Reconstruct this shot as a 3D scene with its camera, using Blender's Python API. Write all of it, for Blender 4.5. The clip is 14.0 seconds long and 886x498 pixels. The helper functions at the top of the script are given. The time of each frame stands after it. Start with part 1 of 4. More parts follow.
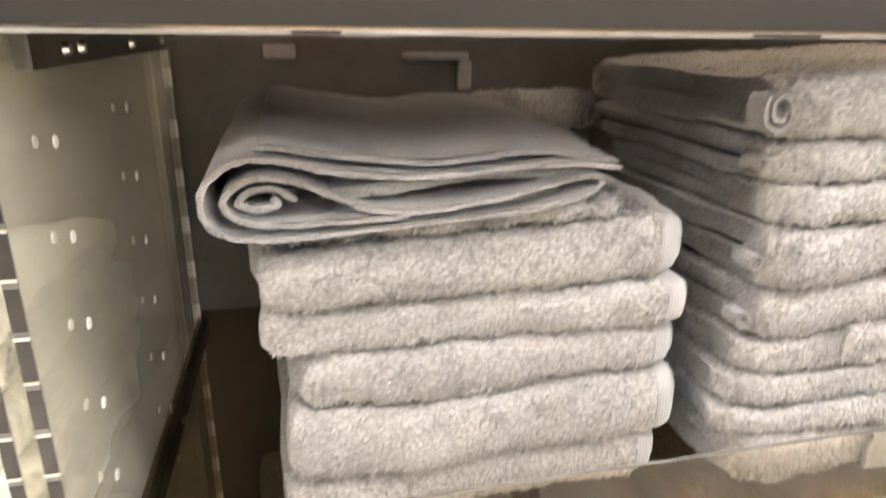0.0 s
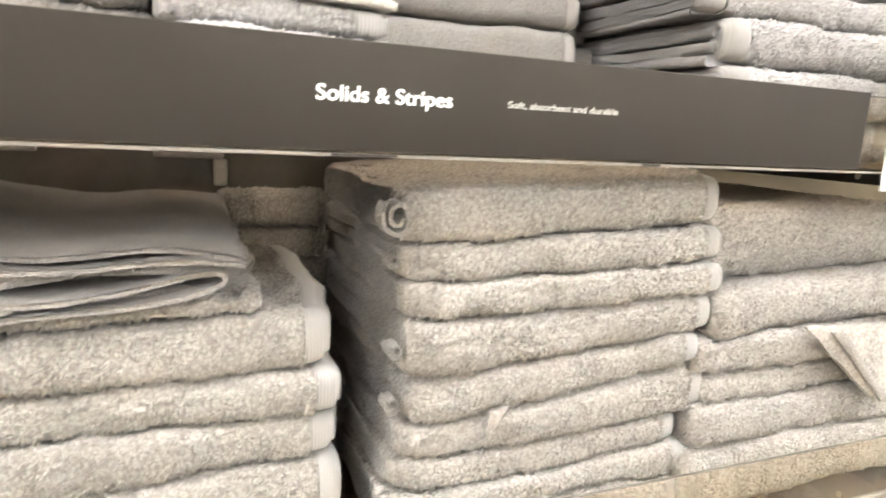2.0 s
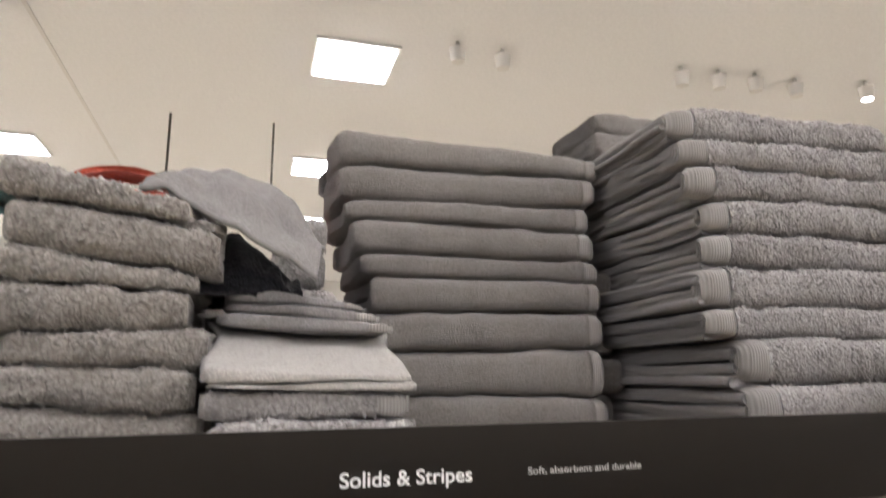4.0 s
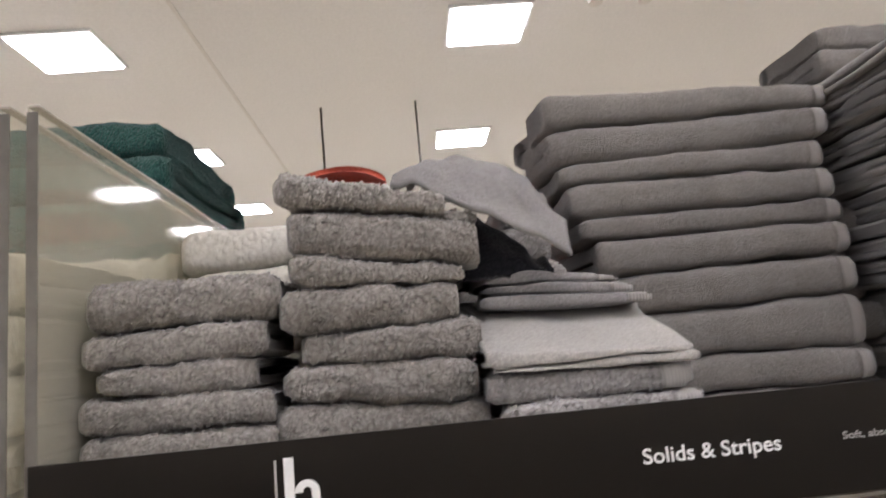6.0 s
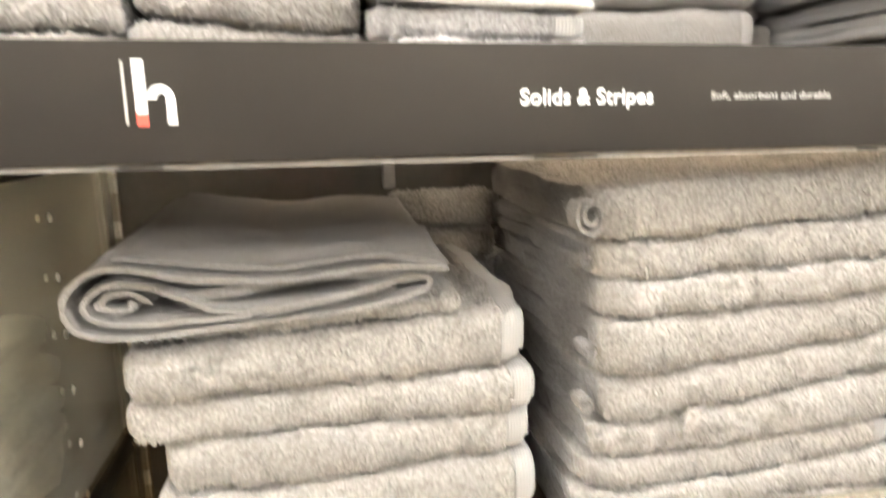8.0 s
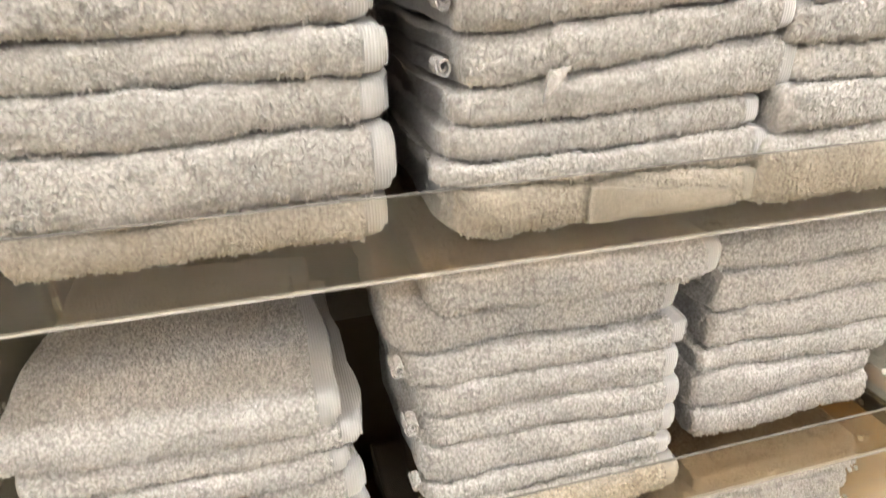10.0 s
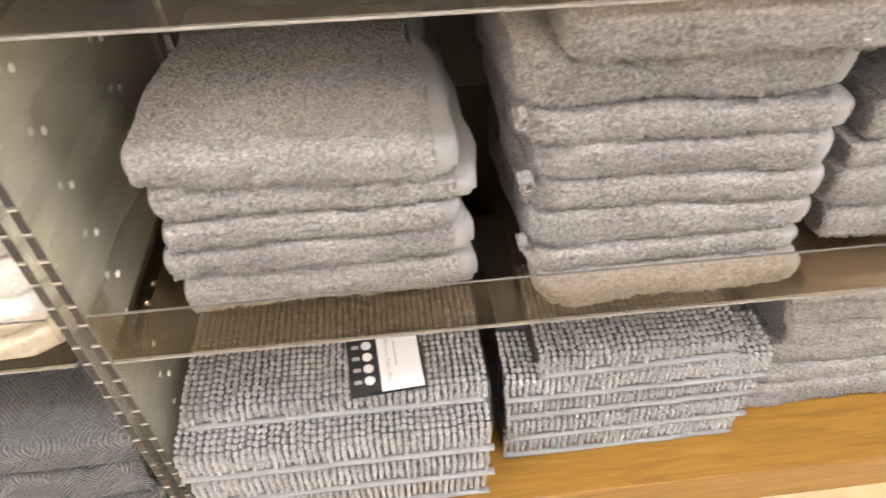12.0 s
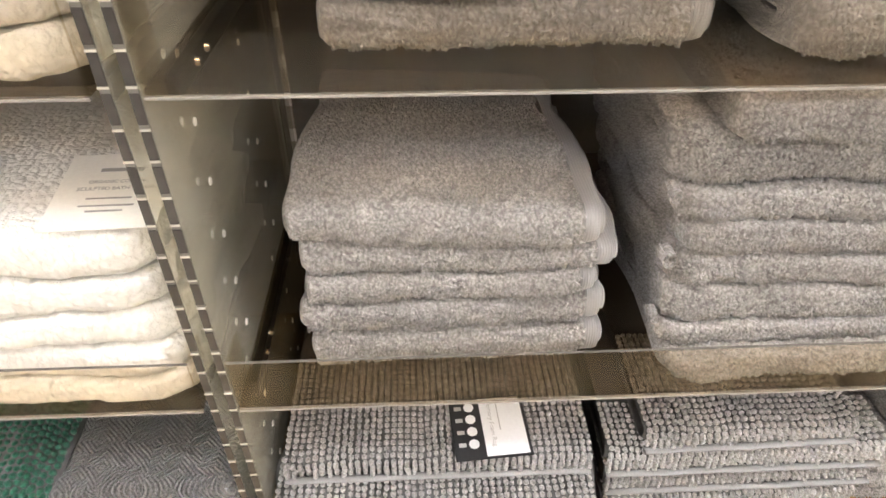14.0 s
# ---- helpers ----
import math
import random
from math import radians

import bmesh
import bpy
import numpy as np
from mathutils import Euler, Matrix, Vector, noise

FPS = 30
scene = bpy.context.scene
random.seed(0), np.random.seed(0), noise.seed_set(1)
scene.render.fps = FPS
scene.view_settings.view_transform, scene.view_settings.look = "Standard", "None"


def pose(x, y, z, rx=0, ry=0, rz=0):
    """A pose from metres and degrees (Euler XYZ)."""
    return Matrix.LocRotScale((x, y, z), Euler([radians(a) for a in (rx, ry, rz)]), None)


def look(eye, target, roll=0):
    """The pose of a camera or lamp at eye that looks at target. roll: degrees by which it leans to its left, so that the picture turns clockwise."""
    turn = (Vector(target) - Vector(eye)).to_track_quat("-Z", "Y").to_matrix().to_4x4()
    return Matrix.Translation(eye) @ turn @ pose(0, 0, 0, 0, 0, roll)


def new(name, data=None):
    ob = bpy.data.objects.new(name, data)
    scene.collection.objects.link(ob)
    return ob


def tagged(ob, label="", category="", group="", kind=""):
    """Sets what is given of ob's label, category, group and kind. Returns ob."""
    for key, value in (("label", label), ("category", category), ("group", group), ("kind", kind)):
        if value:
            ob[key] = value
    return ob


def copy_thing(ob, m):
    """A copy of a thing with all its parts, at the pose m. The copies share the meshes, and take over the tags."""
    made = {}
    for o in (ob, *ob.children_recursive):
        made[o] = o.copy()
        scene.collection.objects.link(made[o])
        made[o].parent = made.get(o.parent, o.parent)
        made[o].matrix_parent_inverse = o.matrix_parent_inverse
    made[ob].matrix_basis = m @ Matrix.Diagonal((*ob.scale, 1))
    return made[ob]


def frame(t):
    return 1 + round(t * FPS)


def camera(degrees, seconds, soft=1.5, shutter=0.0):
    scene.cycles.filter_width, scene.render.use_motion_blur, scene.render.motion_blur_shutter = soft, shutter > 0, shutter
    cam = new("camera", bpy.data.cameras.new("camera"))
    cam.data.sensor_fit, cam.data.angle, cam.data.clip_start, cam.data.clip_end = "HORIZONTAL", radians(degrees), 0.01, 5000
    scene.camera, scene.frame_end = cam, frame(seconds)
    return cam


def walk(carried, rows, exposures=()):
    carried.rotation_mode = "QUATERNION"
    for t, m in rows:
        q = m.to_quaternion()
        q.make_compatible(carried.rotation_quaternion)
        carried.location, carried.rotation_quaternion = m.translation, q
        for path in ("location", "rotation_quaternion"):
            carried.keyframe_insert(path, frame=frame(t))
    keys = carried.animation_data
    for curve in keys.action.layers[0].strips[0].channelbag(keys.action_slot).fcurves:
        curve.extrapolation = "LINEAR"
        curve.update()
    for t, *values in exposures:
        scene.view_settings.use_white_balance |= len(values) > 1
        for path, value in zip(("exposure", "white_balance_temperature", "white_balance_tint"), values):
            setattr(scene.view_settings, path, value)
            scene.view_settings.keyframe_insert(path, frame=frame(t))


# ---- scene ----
cam = camera(69.2, 14.0, shutter=0.8)
PATH = [
    (0, (-0.327, -0.449, 1.502), (0.096, 1.398, 0.859), 0.5),
    (0.2, (-0.303, -0.473, 1.49), (0.087, 1.396, 0.958), 0.5),
    (0.5, (-0.267, -0.513, 1.473), (0.121, 1.393, 1.005), 0.5),
    (1, (-0.191, -0.518, 1.51), (0.363, 1.339, 1.013), 0.9),
    (1.5, (-0.144, -0.533, 1.52), (0.518, 1.303, 1.084), 1.7),
    (2, (-0.106, -0.56, 1.527), (0.644, 1.257, 1.16), 3.0),
    (2.5, (-0.084, -0.585, 1.533), (0.684, 1.243, 1.272), 1.8),
    (3, (-0.073, -0.594, 1.569), (0.663, 1.264, 1.489), 1.0),
    (3.5, (-0.079, -0.597, 1.605), (0.524, 1.302, 1.772), -0.6),
    (4, (-0.082, -0.607, 1.639), (0.481, 1.27, 2.042), -0.6),
    (4.2, (-0.09, -0.61, 1.642), (0.439, 1.273, 2.064), -1.2),
    (6.3, (-0.194, -0.569, 1.662), (-0.094, 1.414, 1.904), -5.5),
    (6.5, (-0.189, -0.564, 1.645), (-0.068, 1.428, 1.78), -5.1),
    (7, (-0.18, -0.555, 1.609), (0.04, 1.433, 1.577), -2.7),
    (7.5, (-0.171, -0.548, 1.568), (0.123, 1.413, 1.308), -0.7),
    (8, (-0.176, -0.547, 1.537), (0.203, 1.375, 1.134), -0.8),
    (8.5, (-0.17, -0.554, 1.501), (0.293, 1.292, 0.886), -0.5),
    (9, (-0.114, -0.569, 1.458), (0.332, 1.211, 0.663), -1.8),
    (9.2, (-0.1, -0.582, 1.421), (0.385, 1.182, 0.612), -1.1),
    (11.3, (-0.071, -0.58, 1.318), (0.207, 0.921, 0.026), -2.3),
    (11.5, (-0.078, -0.575, 1.306), (0.115, 0.877, -0.056), -2.3),
    (12, (-0.122, -0.567, 1.272), (0.026, 0.876, -0.106), -0.9),
    (12.5, (-0.179, -0.558, 1.268), (-0.107, 0.892, -0.107), -2.1),
    (13, (-0.227, -0.555, 1.267), (-0.177, 0.93, -0.072), -1.7),
    (13.5, (-0.253, -0.558, 1.275), (-0.182, 0.986, 0.007), -0.3),
    (14, (-0.267, -0.554, 1.283), (-0.186, 1.01, 0.039), 0.4),
]
EXPOSURES = [
    (0, 0.85, 6300, 9), (1, 1.04, 6350, 5), (2.5, 0.78, 6450, 5), (3, 0.47, 6500, 7), (3.5, 0.06, 6350, 11), (4, -0.72, 6300, 11),
    (6.3, -0.97, 6150, 13), (6.5, -0.92, 6150, 13), (7, -0.05, 6300, 12), (7.5, 0.78, 6500, 7), (8, 1.02, 6550, 5), (8.5, 0.98, 6450, 5), (9.2, 0.8, 6450, 5), (11.3, 0.7, 6400, 9),
    (12, 0.36, 6400, 11), (14, 0.22, 6350, 10),
]
walk(cam, [(t, look(eye, target, roll)) for t, eye, target, roll in PATH], EXPOSURES)

# The lens and the walk are above. Shelf fronts stand at y = 0, x runs along the shelves.

# ---- world and light ----
FLOOR_Z, CEIL_Z = -0.06, 4.2
world = bpy.data.worlds.new("world")
scene.world = world
world.use_nodes = True
world.node_tree.nodes["Background"].inputs[0].default_value = (0.8, 0.78, 0.74, 1)
world.node_tree.nodes["Background"].inputs[1].default_value = 0.02
LIGHT = 56.0


# ---- materials ----
def mat(name):
    m = bpy.data.materials.new(name)
    m.use_nodes = True
    nt = m.node_tree
    return m, nt, nt.nodes["Principled BSDF"]


def node(nt, kind, **inputs):
    n = nt.nodes.new(kind)
    for k, v in inputs.items():
        n.inputs[k.replace("_", " ")].default_value = v
    return n


def noise_node(nt, scale, detail=3.0, rough=0.6):
    co = nt.nodes.new("ShaderNodeTexCoord")
    n = node(nt, "ShaderNodeTexNoise", Scale=scale, Detail=detail, Roughness=rough)
    nt.links.new(co.outputs["Object"], n.inputs["Vector"])
    return n


def ramp(nt, src, a, b, lo=0.3, hi=0.7):
    r = nt.nodes.new("ShaderNodeValToRGB")
    r.color_ramp.elements[0].position, r.color_ramp.elements[1].position = lo, hi
    r.color_ramp.elements[0].color, r.color_ramp.elements[1].color = (*a, 1), (*b, 1)
    nt.links.new(src, r.inputs[0])
    return r


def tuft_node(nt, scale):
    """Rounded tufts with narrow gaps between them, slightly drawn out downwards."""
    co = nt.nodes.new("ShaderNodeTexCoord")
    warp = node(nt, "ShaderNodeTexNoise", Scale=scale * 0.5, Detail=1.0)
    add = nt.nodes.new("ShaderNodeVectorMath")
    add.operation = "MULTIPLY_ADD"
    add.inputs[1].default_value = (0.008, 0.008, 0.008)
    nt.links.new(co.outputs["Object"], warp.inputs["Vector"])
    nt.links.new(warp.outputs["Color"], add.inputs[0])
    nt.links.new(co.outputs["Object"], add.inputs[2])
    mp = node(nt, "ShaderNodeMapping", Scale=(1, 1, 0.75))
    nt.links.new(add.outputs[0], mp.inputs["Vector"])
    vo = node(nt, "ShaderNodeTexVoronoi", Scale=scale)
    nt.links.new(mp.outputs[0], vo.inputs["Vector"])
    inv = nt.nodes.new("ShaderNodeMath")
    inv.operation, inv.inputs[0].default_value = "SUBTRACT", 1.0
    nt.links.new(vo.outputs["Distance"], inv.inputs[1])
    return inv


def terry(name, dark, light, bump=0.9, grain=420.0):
    """Looped cotton: fine pile with crevice shade put into its colour, soft blotches, a slight difference from piece to
    piece.
    """
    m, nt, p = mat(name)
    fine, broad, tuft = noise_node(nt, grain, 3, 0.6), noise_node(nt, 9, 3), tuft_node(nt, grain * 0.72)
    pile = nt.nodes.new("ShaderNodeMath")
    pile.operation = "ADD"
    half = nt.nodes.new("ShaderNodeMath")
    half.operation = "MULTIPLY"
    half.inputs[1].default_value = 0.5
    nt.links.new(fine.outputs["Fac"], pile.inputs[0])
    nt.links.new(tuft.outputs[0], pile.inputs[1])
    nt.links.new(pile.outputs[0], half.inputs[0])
    # Gaps between tufts take the dark colour, painting in the pile's crevice shade.
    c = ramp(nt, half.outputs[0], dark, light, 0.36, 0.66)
    blot = ramp(nt, broad.outputs["Fac"], (0.86, 0.86, 0.86), (1.06, 1.06, 1.06))
    mix = nt.nodes.new("ShaderNodeMix")
    mix.data_type, mix.blend_type = "RGBA", "MULTIPLY"
    mix.inputs[0].default_value = 1.0
    nt.links.new(c.outputs[0], mix.inputs[6])
    nt.links.new(blot.outputs[0], mix.inputs[7])
    info = nt.nodes.new("ShaderNodeObjectInfo")
    each = ramp(nt, info.outputs["Random"], (0.9, 0.89, 0.89), (1.05, 1.05, 1.04), 0, 1)
    mix2 = nt.nodes.new("ShaderNodeMix")
    mix2.data_type, mix2.blend_type = "RGBA", "MULTIPLY"
    mix2.inputs[0].default_value = 1.0
    nt.links.new(mix.outputs[2], mix2.inputs[6])
    nt.links.new(each.outputs[0], mix2.inputs[7])
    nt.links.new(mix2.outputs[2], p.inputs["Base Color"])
    p.inputs["Roughness"].default_value = 0.95
    p.inputs["Specular IOR Level"].default_value = 0.15
    p.inputs["Sheen Weight"].default_value = 0.25
    p.inputs["Sheen Roughness"].default_value = 0.5
    b = node(nt, "ShaderNodeBump", Strength=bump, Distance=0.013)
    nt.links.new(half.outputs[0], b.inputs["Height"])
    nt.links.new(b.outputs[0], p.inputs["Normal"])
    return m


def plain(name, color, rough=0.5, metal=0.0, grain=60.0, vary=0.12, bump=0.1):
    m, nt, p = mat(name)
    n = noise_node(nt, grain, 4)
    lo = tuple(c * (1 - vary) for c in color)
    hi = tuple(min(1, c * (1 + vary)) for c in color)
    nt.links.new(ramp(nt, n.outputs["Fac"], lo, hi).outputs[0], p.inputs["Base Color"])
    p.inputs["Roughness"].default_value, p.inputs["Metallic"].default_value = rough, metal
    b = node(nt, "ShaderNodeBump", Strength=bump, Distance=0.001)
    nt.links.new(n.outputs["Fac"], b.inputs["Height"])
    nt.links.new(b.outputs[0], p.inputs["Normal"])
    return m


def hem_cloth(name, color):
    """Flat woven border with fine ribs that run along the band."""
    m, nt, p = mat(name)
    co = nt.nodes.new("ShaderNodeTexCoord")
    w = node(nt, "ShaderNodeTexWave", Scale=90.0, Distortion=0.6, Detail=1.0)
    w.bands_direction = "X"
    nt.links.new(co.outputs["Object"], w.inputs["Vector"])
    c = ramp(nt, w.outputs["Fac"], tuple(v * 0.93 for v in color), color, 0.1, 0.8)
    nt.links.new(c.outputs[0], p.inputs["Base Color"])
    p.inputs["Roughness"].default_value = 0.8
    p.inputs["Sheen Weight"].default_value = 0.2
    b = node(nt, "ShaderNodeBump", Strength=0.5, Distance=0.001)
    nt.links.new(w.outputs["Fac"], b.inputs["Height"])
    nt.links.new(b.outputs[0], p.inputs["Normal"])
    return m


def acrylic(name, tint, gloss_rough=0.04, haze=0.0):
    """Clear plastic sheet: tinted see-through with a Fresnel gloss, and a patchy diffuse haze that stands in for milky
    reflections.
    """
    m, nt, p = mat(name)
    nt.nodes.remove(p)
    out = nt.nodes["Material Output"]
    tr = node(nt, "ShaderNodeBsdfTransparent", Color=(*tint, 1))
    gl = node(nt, "ShaderNodeBsdfGlossy", Roughness=gloss_rough)
    di = node(nt, "ShaderNodeBsdfDiffuse", Color=(0.8, 0.77, 0.66, 1))
    n = noise_node(nt, 4, 1)
    hz = nt.nodes.new("ShaderNodeMath")
    hz.operation = "MULTIPLY"
    hz.inputs[1].default_value = haze * 2
    nt.links.new(n.outputs["Fac"], hz.inputs[0])
    m1 = nt.nodes.new("ShaderNodeMixShader")
    nt.links.new(hz.outputs[0], m1.inputs[0])
    nt.links.new(tr.outputs[0], m1.inputs[1])
    nt.links.new(di.outputs[0], m1.inputs[2])
    fr = nt.nodes.new("ShaderNodeMath")
    lw = node(nt, "ShaderNodeLayerWeight", Blend=0.5)
    pw = nt.nodes.new("ShaderNodeMath")
    pw.operation, pw.inputs[1].default_value = "POWER", 4.0
    nt.links.new(lw.outputs["Facing"], pw.inputs[0])
    fr.operation, fr.inputs[1].default_value, fr.inputs[2].default_value = "MULTIPLY_ADD", 0.22, 0.03
    nt.links.new(pw.outputs[0], fr.inputs[0])
    m2 = nt.nodes.new("ShaderNodeMixShader")
    nt.links.new(fr.outputs[0], m2.inputs[0])
    nt.links.new(m1.outputs[0], m2.inputs[1])
    nt.links.new(gl.outputs[0], m2.inputs[2])
    nt.links.new(m2.outputs[0], out.inputs["Surface"])
    return m


def glow(name, color, strength):
    m, nt, p = mat(name)
    p.inputs["Base Color"].default_value = (*color, 1)
    p.inputs["Emission Color"].default_value = (*color, 1)
    p.inputs["Emission Strength"].default_value = strength
    return m


def wood(name):
    m, nt, p = mat(name)
    co = nt.nodes.new("ShaderNodeTexCoord")
    mp = node(nt, "ShaderNodeMapping", Scale=(1.2, 14, 14))
    nt.links.new(co.outputs["Object"], mp.inputs["Vector"])
    n = node(nt, "ShaderNodeTexNoise", Scale=5.0, Detail=6.0, Roughness=0.6, Distortion=0.8)
    nt.links.new(mp.outputs[0], n.inputs["Vector"])
    nt.links.new(ramp(nt, n.outputs["Fac"], (0.22, 0.11, 0.016), (0.37, 0.195, 0.036)).outputs[0], p.inputs["Base Color"])
    p.inputs["Roughness"].default_value = 0.38
    b = node(nt, "ShaderNodeBump", Strength=0.15, Distance=0.001)
    nt.links.new(n.outputs["Fac"], b.inputs["Height"])
    nt.links.new(b.outputs[0], p.inputs["Normal"])
    return m


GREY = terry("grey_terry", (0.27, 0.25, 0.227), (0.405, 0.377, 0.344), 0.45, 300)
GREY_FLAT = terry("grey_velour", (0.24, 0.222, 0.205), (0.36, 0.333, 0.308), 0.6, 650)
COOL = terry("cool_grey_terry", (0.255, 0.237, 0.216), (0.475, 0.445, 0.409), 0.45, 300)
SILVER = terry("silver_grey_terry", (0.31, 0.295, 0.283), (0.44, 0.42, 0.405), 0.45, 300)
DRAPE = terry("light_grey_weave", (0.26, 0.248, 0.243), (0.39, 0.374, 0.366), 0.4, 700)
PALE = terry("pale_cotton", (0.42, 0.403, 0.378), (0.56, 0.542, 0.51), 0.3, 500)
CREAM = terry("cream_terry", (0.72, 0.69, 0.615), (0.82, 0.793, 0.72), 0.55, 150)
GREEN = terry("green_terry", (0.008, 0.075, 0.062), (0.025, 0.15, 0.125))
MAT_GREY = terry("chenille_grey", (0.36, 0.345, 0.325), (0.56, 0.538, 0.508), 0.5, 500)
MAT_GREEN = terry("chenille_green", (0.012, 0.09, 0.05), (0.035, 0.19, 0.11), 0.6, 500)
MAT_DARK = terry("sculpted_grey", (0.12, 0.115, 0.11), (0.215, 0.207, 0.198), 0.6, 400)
nt = MAT_DARK.node_tree
co = nt.nodes.new("ShaderNodeTexCoord")
cell = node(nt, "ShaderNodeTexVoronoi", Scale=13.0)
cell.distance = "MANHATTAN"
turn = nt.nodes.new("ShaderNodeMath")
turn.operation, turn.inputs[1].default_value = "MULTIPLY", 62.0
wave = nt.nodes.new("ShaderNodeMath")
wave.operation = "SINE"
carve = node(nt, "ShaderNodeBump", Strength=0.8, Distance=0.003)
nt.links.new(co.outputs["Object"], cell.inputs["Vector"])
nt.links.new(cell.outputs["Distance"], turn.inputs[0])
nt.links.new(turn.outputs[0], wave.inputs[0])
nt.links.new(wave.outputs[0], carve.inputs["Height"])
nt.links.new(nt.nodes["Principled BSDF"].inputs["Normal"].links[0].from_socket, carve.inputs["Normal"])
nt.links.new(carve.outputs[0], nt.nodes["Principled BSDF"].inputs["Normal"])
BLACK_HOLLOW = terry("black_hollow_cloth", (0.01, 0.01, 0.013), (0.022, 0.022, 0.027), 0.3)
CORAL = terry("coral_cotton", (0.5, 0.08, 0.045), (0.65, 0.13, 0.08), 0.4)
HEM = hem_cloth("grey_hem", (0.3, 0.286, 0.27))
HEM_LOOSE = hem_cloth("loose_hem", (0.29, 0.273, 0.256))
HEM_LIGHT = hem_cloth("light_grey_hem", (0.42, 0.402, 0.38))
HEM_FLAT = hem_cloth("grey_velour_hem", (0.36, 0.335, 0.312))
HEM_CREAM = hem_cloth("cream_hem", (0.82, 0.78, 0.65))
PIPING = plain("grey_piping", (0.27, 0.262, 0.252), 0.85, 0, 300)
# Mat backing is coloured darker than the nubs to paint shade between them.
BACKING = plain("gap_shade_backing", (0.15, 0.145, 0.14), 0.9, 0, 300)
# The dividers' pale haze puts their milky reflections into a diffuse colour.
DIVIDER = acrylic("clear_acrylic", (0.99, 0.985, 0.95), 0.06, 0.2)
LIP = acrylic("bronze_acrylic", (0.955, 0.928, 0.88), 0.03, 0.0)
PLATE = acrylic("shelf_acrylic", (0.75, 0.685, 0.595), 0.04, 0.0)
# Acrylic edges: how much light each one catches is put into its colour.
EDGE = plain("edge_glow", (0.46, 0.425, 0.36), 0.25, 0, 30)
EDGE_RIM = plain("tan_rim", (0.27, 0.248, 0.222), 0.2, 0, 30)
EDGE_MID = plain("dull_edge", (0.15, 0.14, 0.122), 0.15, 0, 40)
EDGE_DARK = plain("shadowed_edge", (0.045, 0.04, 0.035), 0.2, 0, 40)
# White stands in for the glint of peg holes and back-edge dashes.
GLINT = plain("bright_glint", (0.85, 0.83, 0.78), 0.15, 0, 80)
SIGN = plain("charcoal_card", (0.005, 0.0042, 0.0037), 0.3, 0, 500, 0.06)
SIGN.node_tree.nodes["Principled BSDF"].inputs["Specular IOR Level"].default_value = 0.58
SIGN.node_tree.nodes["Principled BSDF"].inputs["Specular Tint"].default_value = (1.0, 0.9, 0.8, 1)
WHITE = plain("white_print", (0.85, 0.85, 0.84), 0.5, 0, 200, 0.03)
FAINT = plain("grey_print", (0.45, 0.44, 0.42), 0.5, 0, 200, 0.03)
RED = plain("red_print", (0.7, 0.09, 0.06), 0.5, 0, 200, 0.05)
ORANGE = plain("orange_card", (0.78, 0.13, 0.06), 0.5, 0, 200, 0.05)
CARD = plain("white_card", (0.8, 0.8, 0.79), 0.55, 0, 200, 0.03)
CREAM_CARD = plain("cream_card", (0.8, 0.765, 0.68), 0.6, 0, 200, 0.03)
INK = plain("grey_ink", (0.33, 0.31, 0.28), 0.6, 0, 200)
BLACK_CARD = plain("black_card", (0.025, 0.024, 0.024), 0.45, 0, 200)
STEEL = plain("dark_steel", (0.1, 0.095, 0.085), 0.35, 0.8, 90)
CHROME = plain("chrome", (0.75, 0.74, 0.72), 0.15, 1.0, 90, 0.05)
WHITE_METAL = plain("white_metal", (0.5, 0.49, 0.46), 0.4, 0.0, 90)
BACK = plain("brown_back_panel", (0.17, 0.157, 0.137), 0.55, 0, 25)
DARK_PANEL = plain("dark_panel", (0.06, 0.055, 0.05), 0.6, 0, 25)
WOOD = wood("oak_laminate")
TILE = plain("floor_tile", (0.62, 0.563, 0.458), 0.25, 0, 6, 0.08)
FLOOR_WOOD = plain("oak_vinyl", (0.58, 0.44, 0.25), 0.3, 0, 6, 0.08)
CEILING = plain("ceiling_tile", (0.83, 0.82, 0.81), 0.9, 0, 40, 0.04)
PAINT = plain("wall_paint", (0.75, 0.73, 0.7), 0.85, 0, 8, 0.04)
PANEL = glow("light_panel", (1.0, 0.965, 0.98), LIGHT)


LOOPED = (GREY, COOL, SILVER)


# ---- mesh helpers ----
def part(name, bm, material, parent=None, label=""):
    me = bpy.data.meshes.new(name)
    bm.to_mesh(me)
    bm.free()
    return link(name, me, material, parent, label)


def link(name, me, material, parent=None, label=""):
    if not me.materials:
        me.materials.append(material)
    ob = new(name, me)
    ob.parent = parent
    return tagged(ob, label)


def box_bm(x0, x1, y0, y1, z0, z1, bevel=0.0):
    bm = bmesh.new()
    bmesh.ops.create_cube(bm, size=1, matrix=Matrix.Translation(((x0 + x1) / 2, (y0 + y1) / 2, (z0 + z1) / 2)) @ Matrix.Diagonal((x1 - x0, y1 - y0, z1 - z0, 1)))
    if bevel:
        bmesh.ops.bevel(bm, geom=bm.edges[:], offset=bevel, segments=2, profile=0.6, affect="EDGES")
    return bm


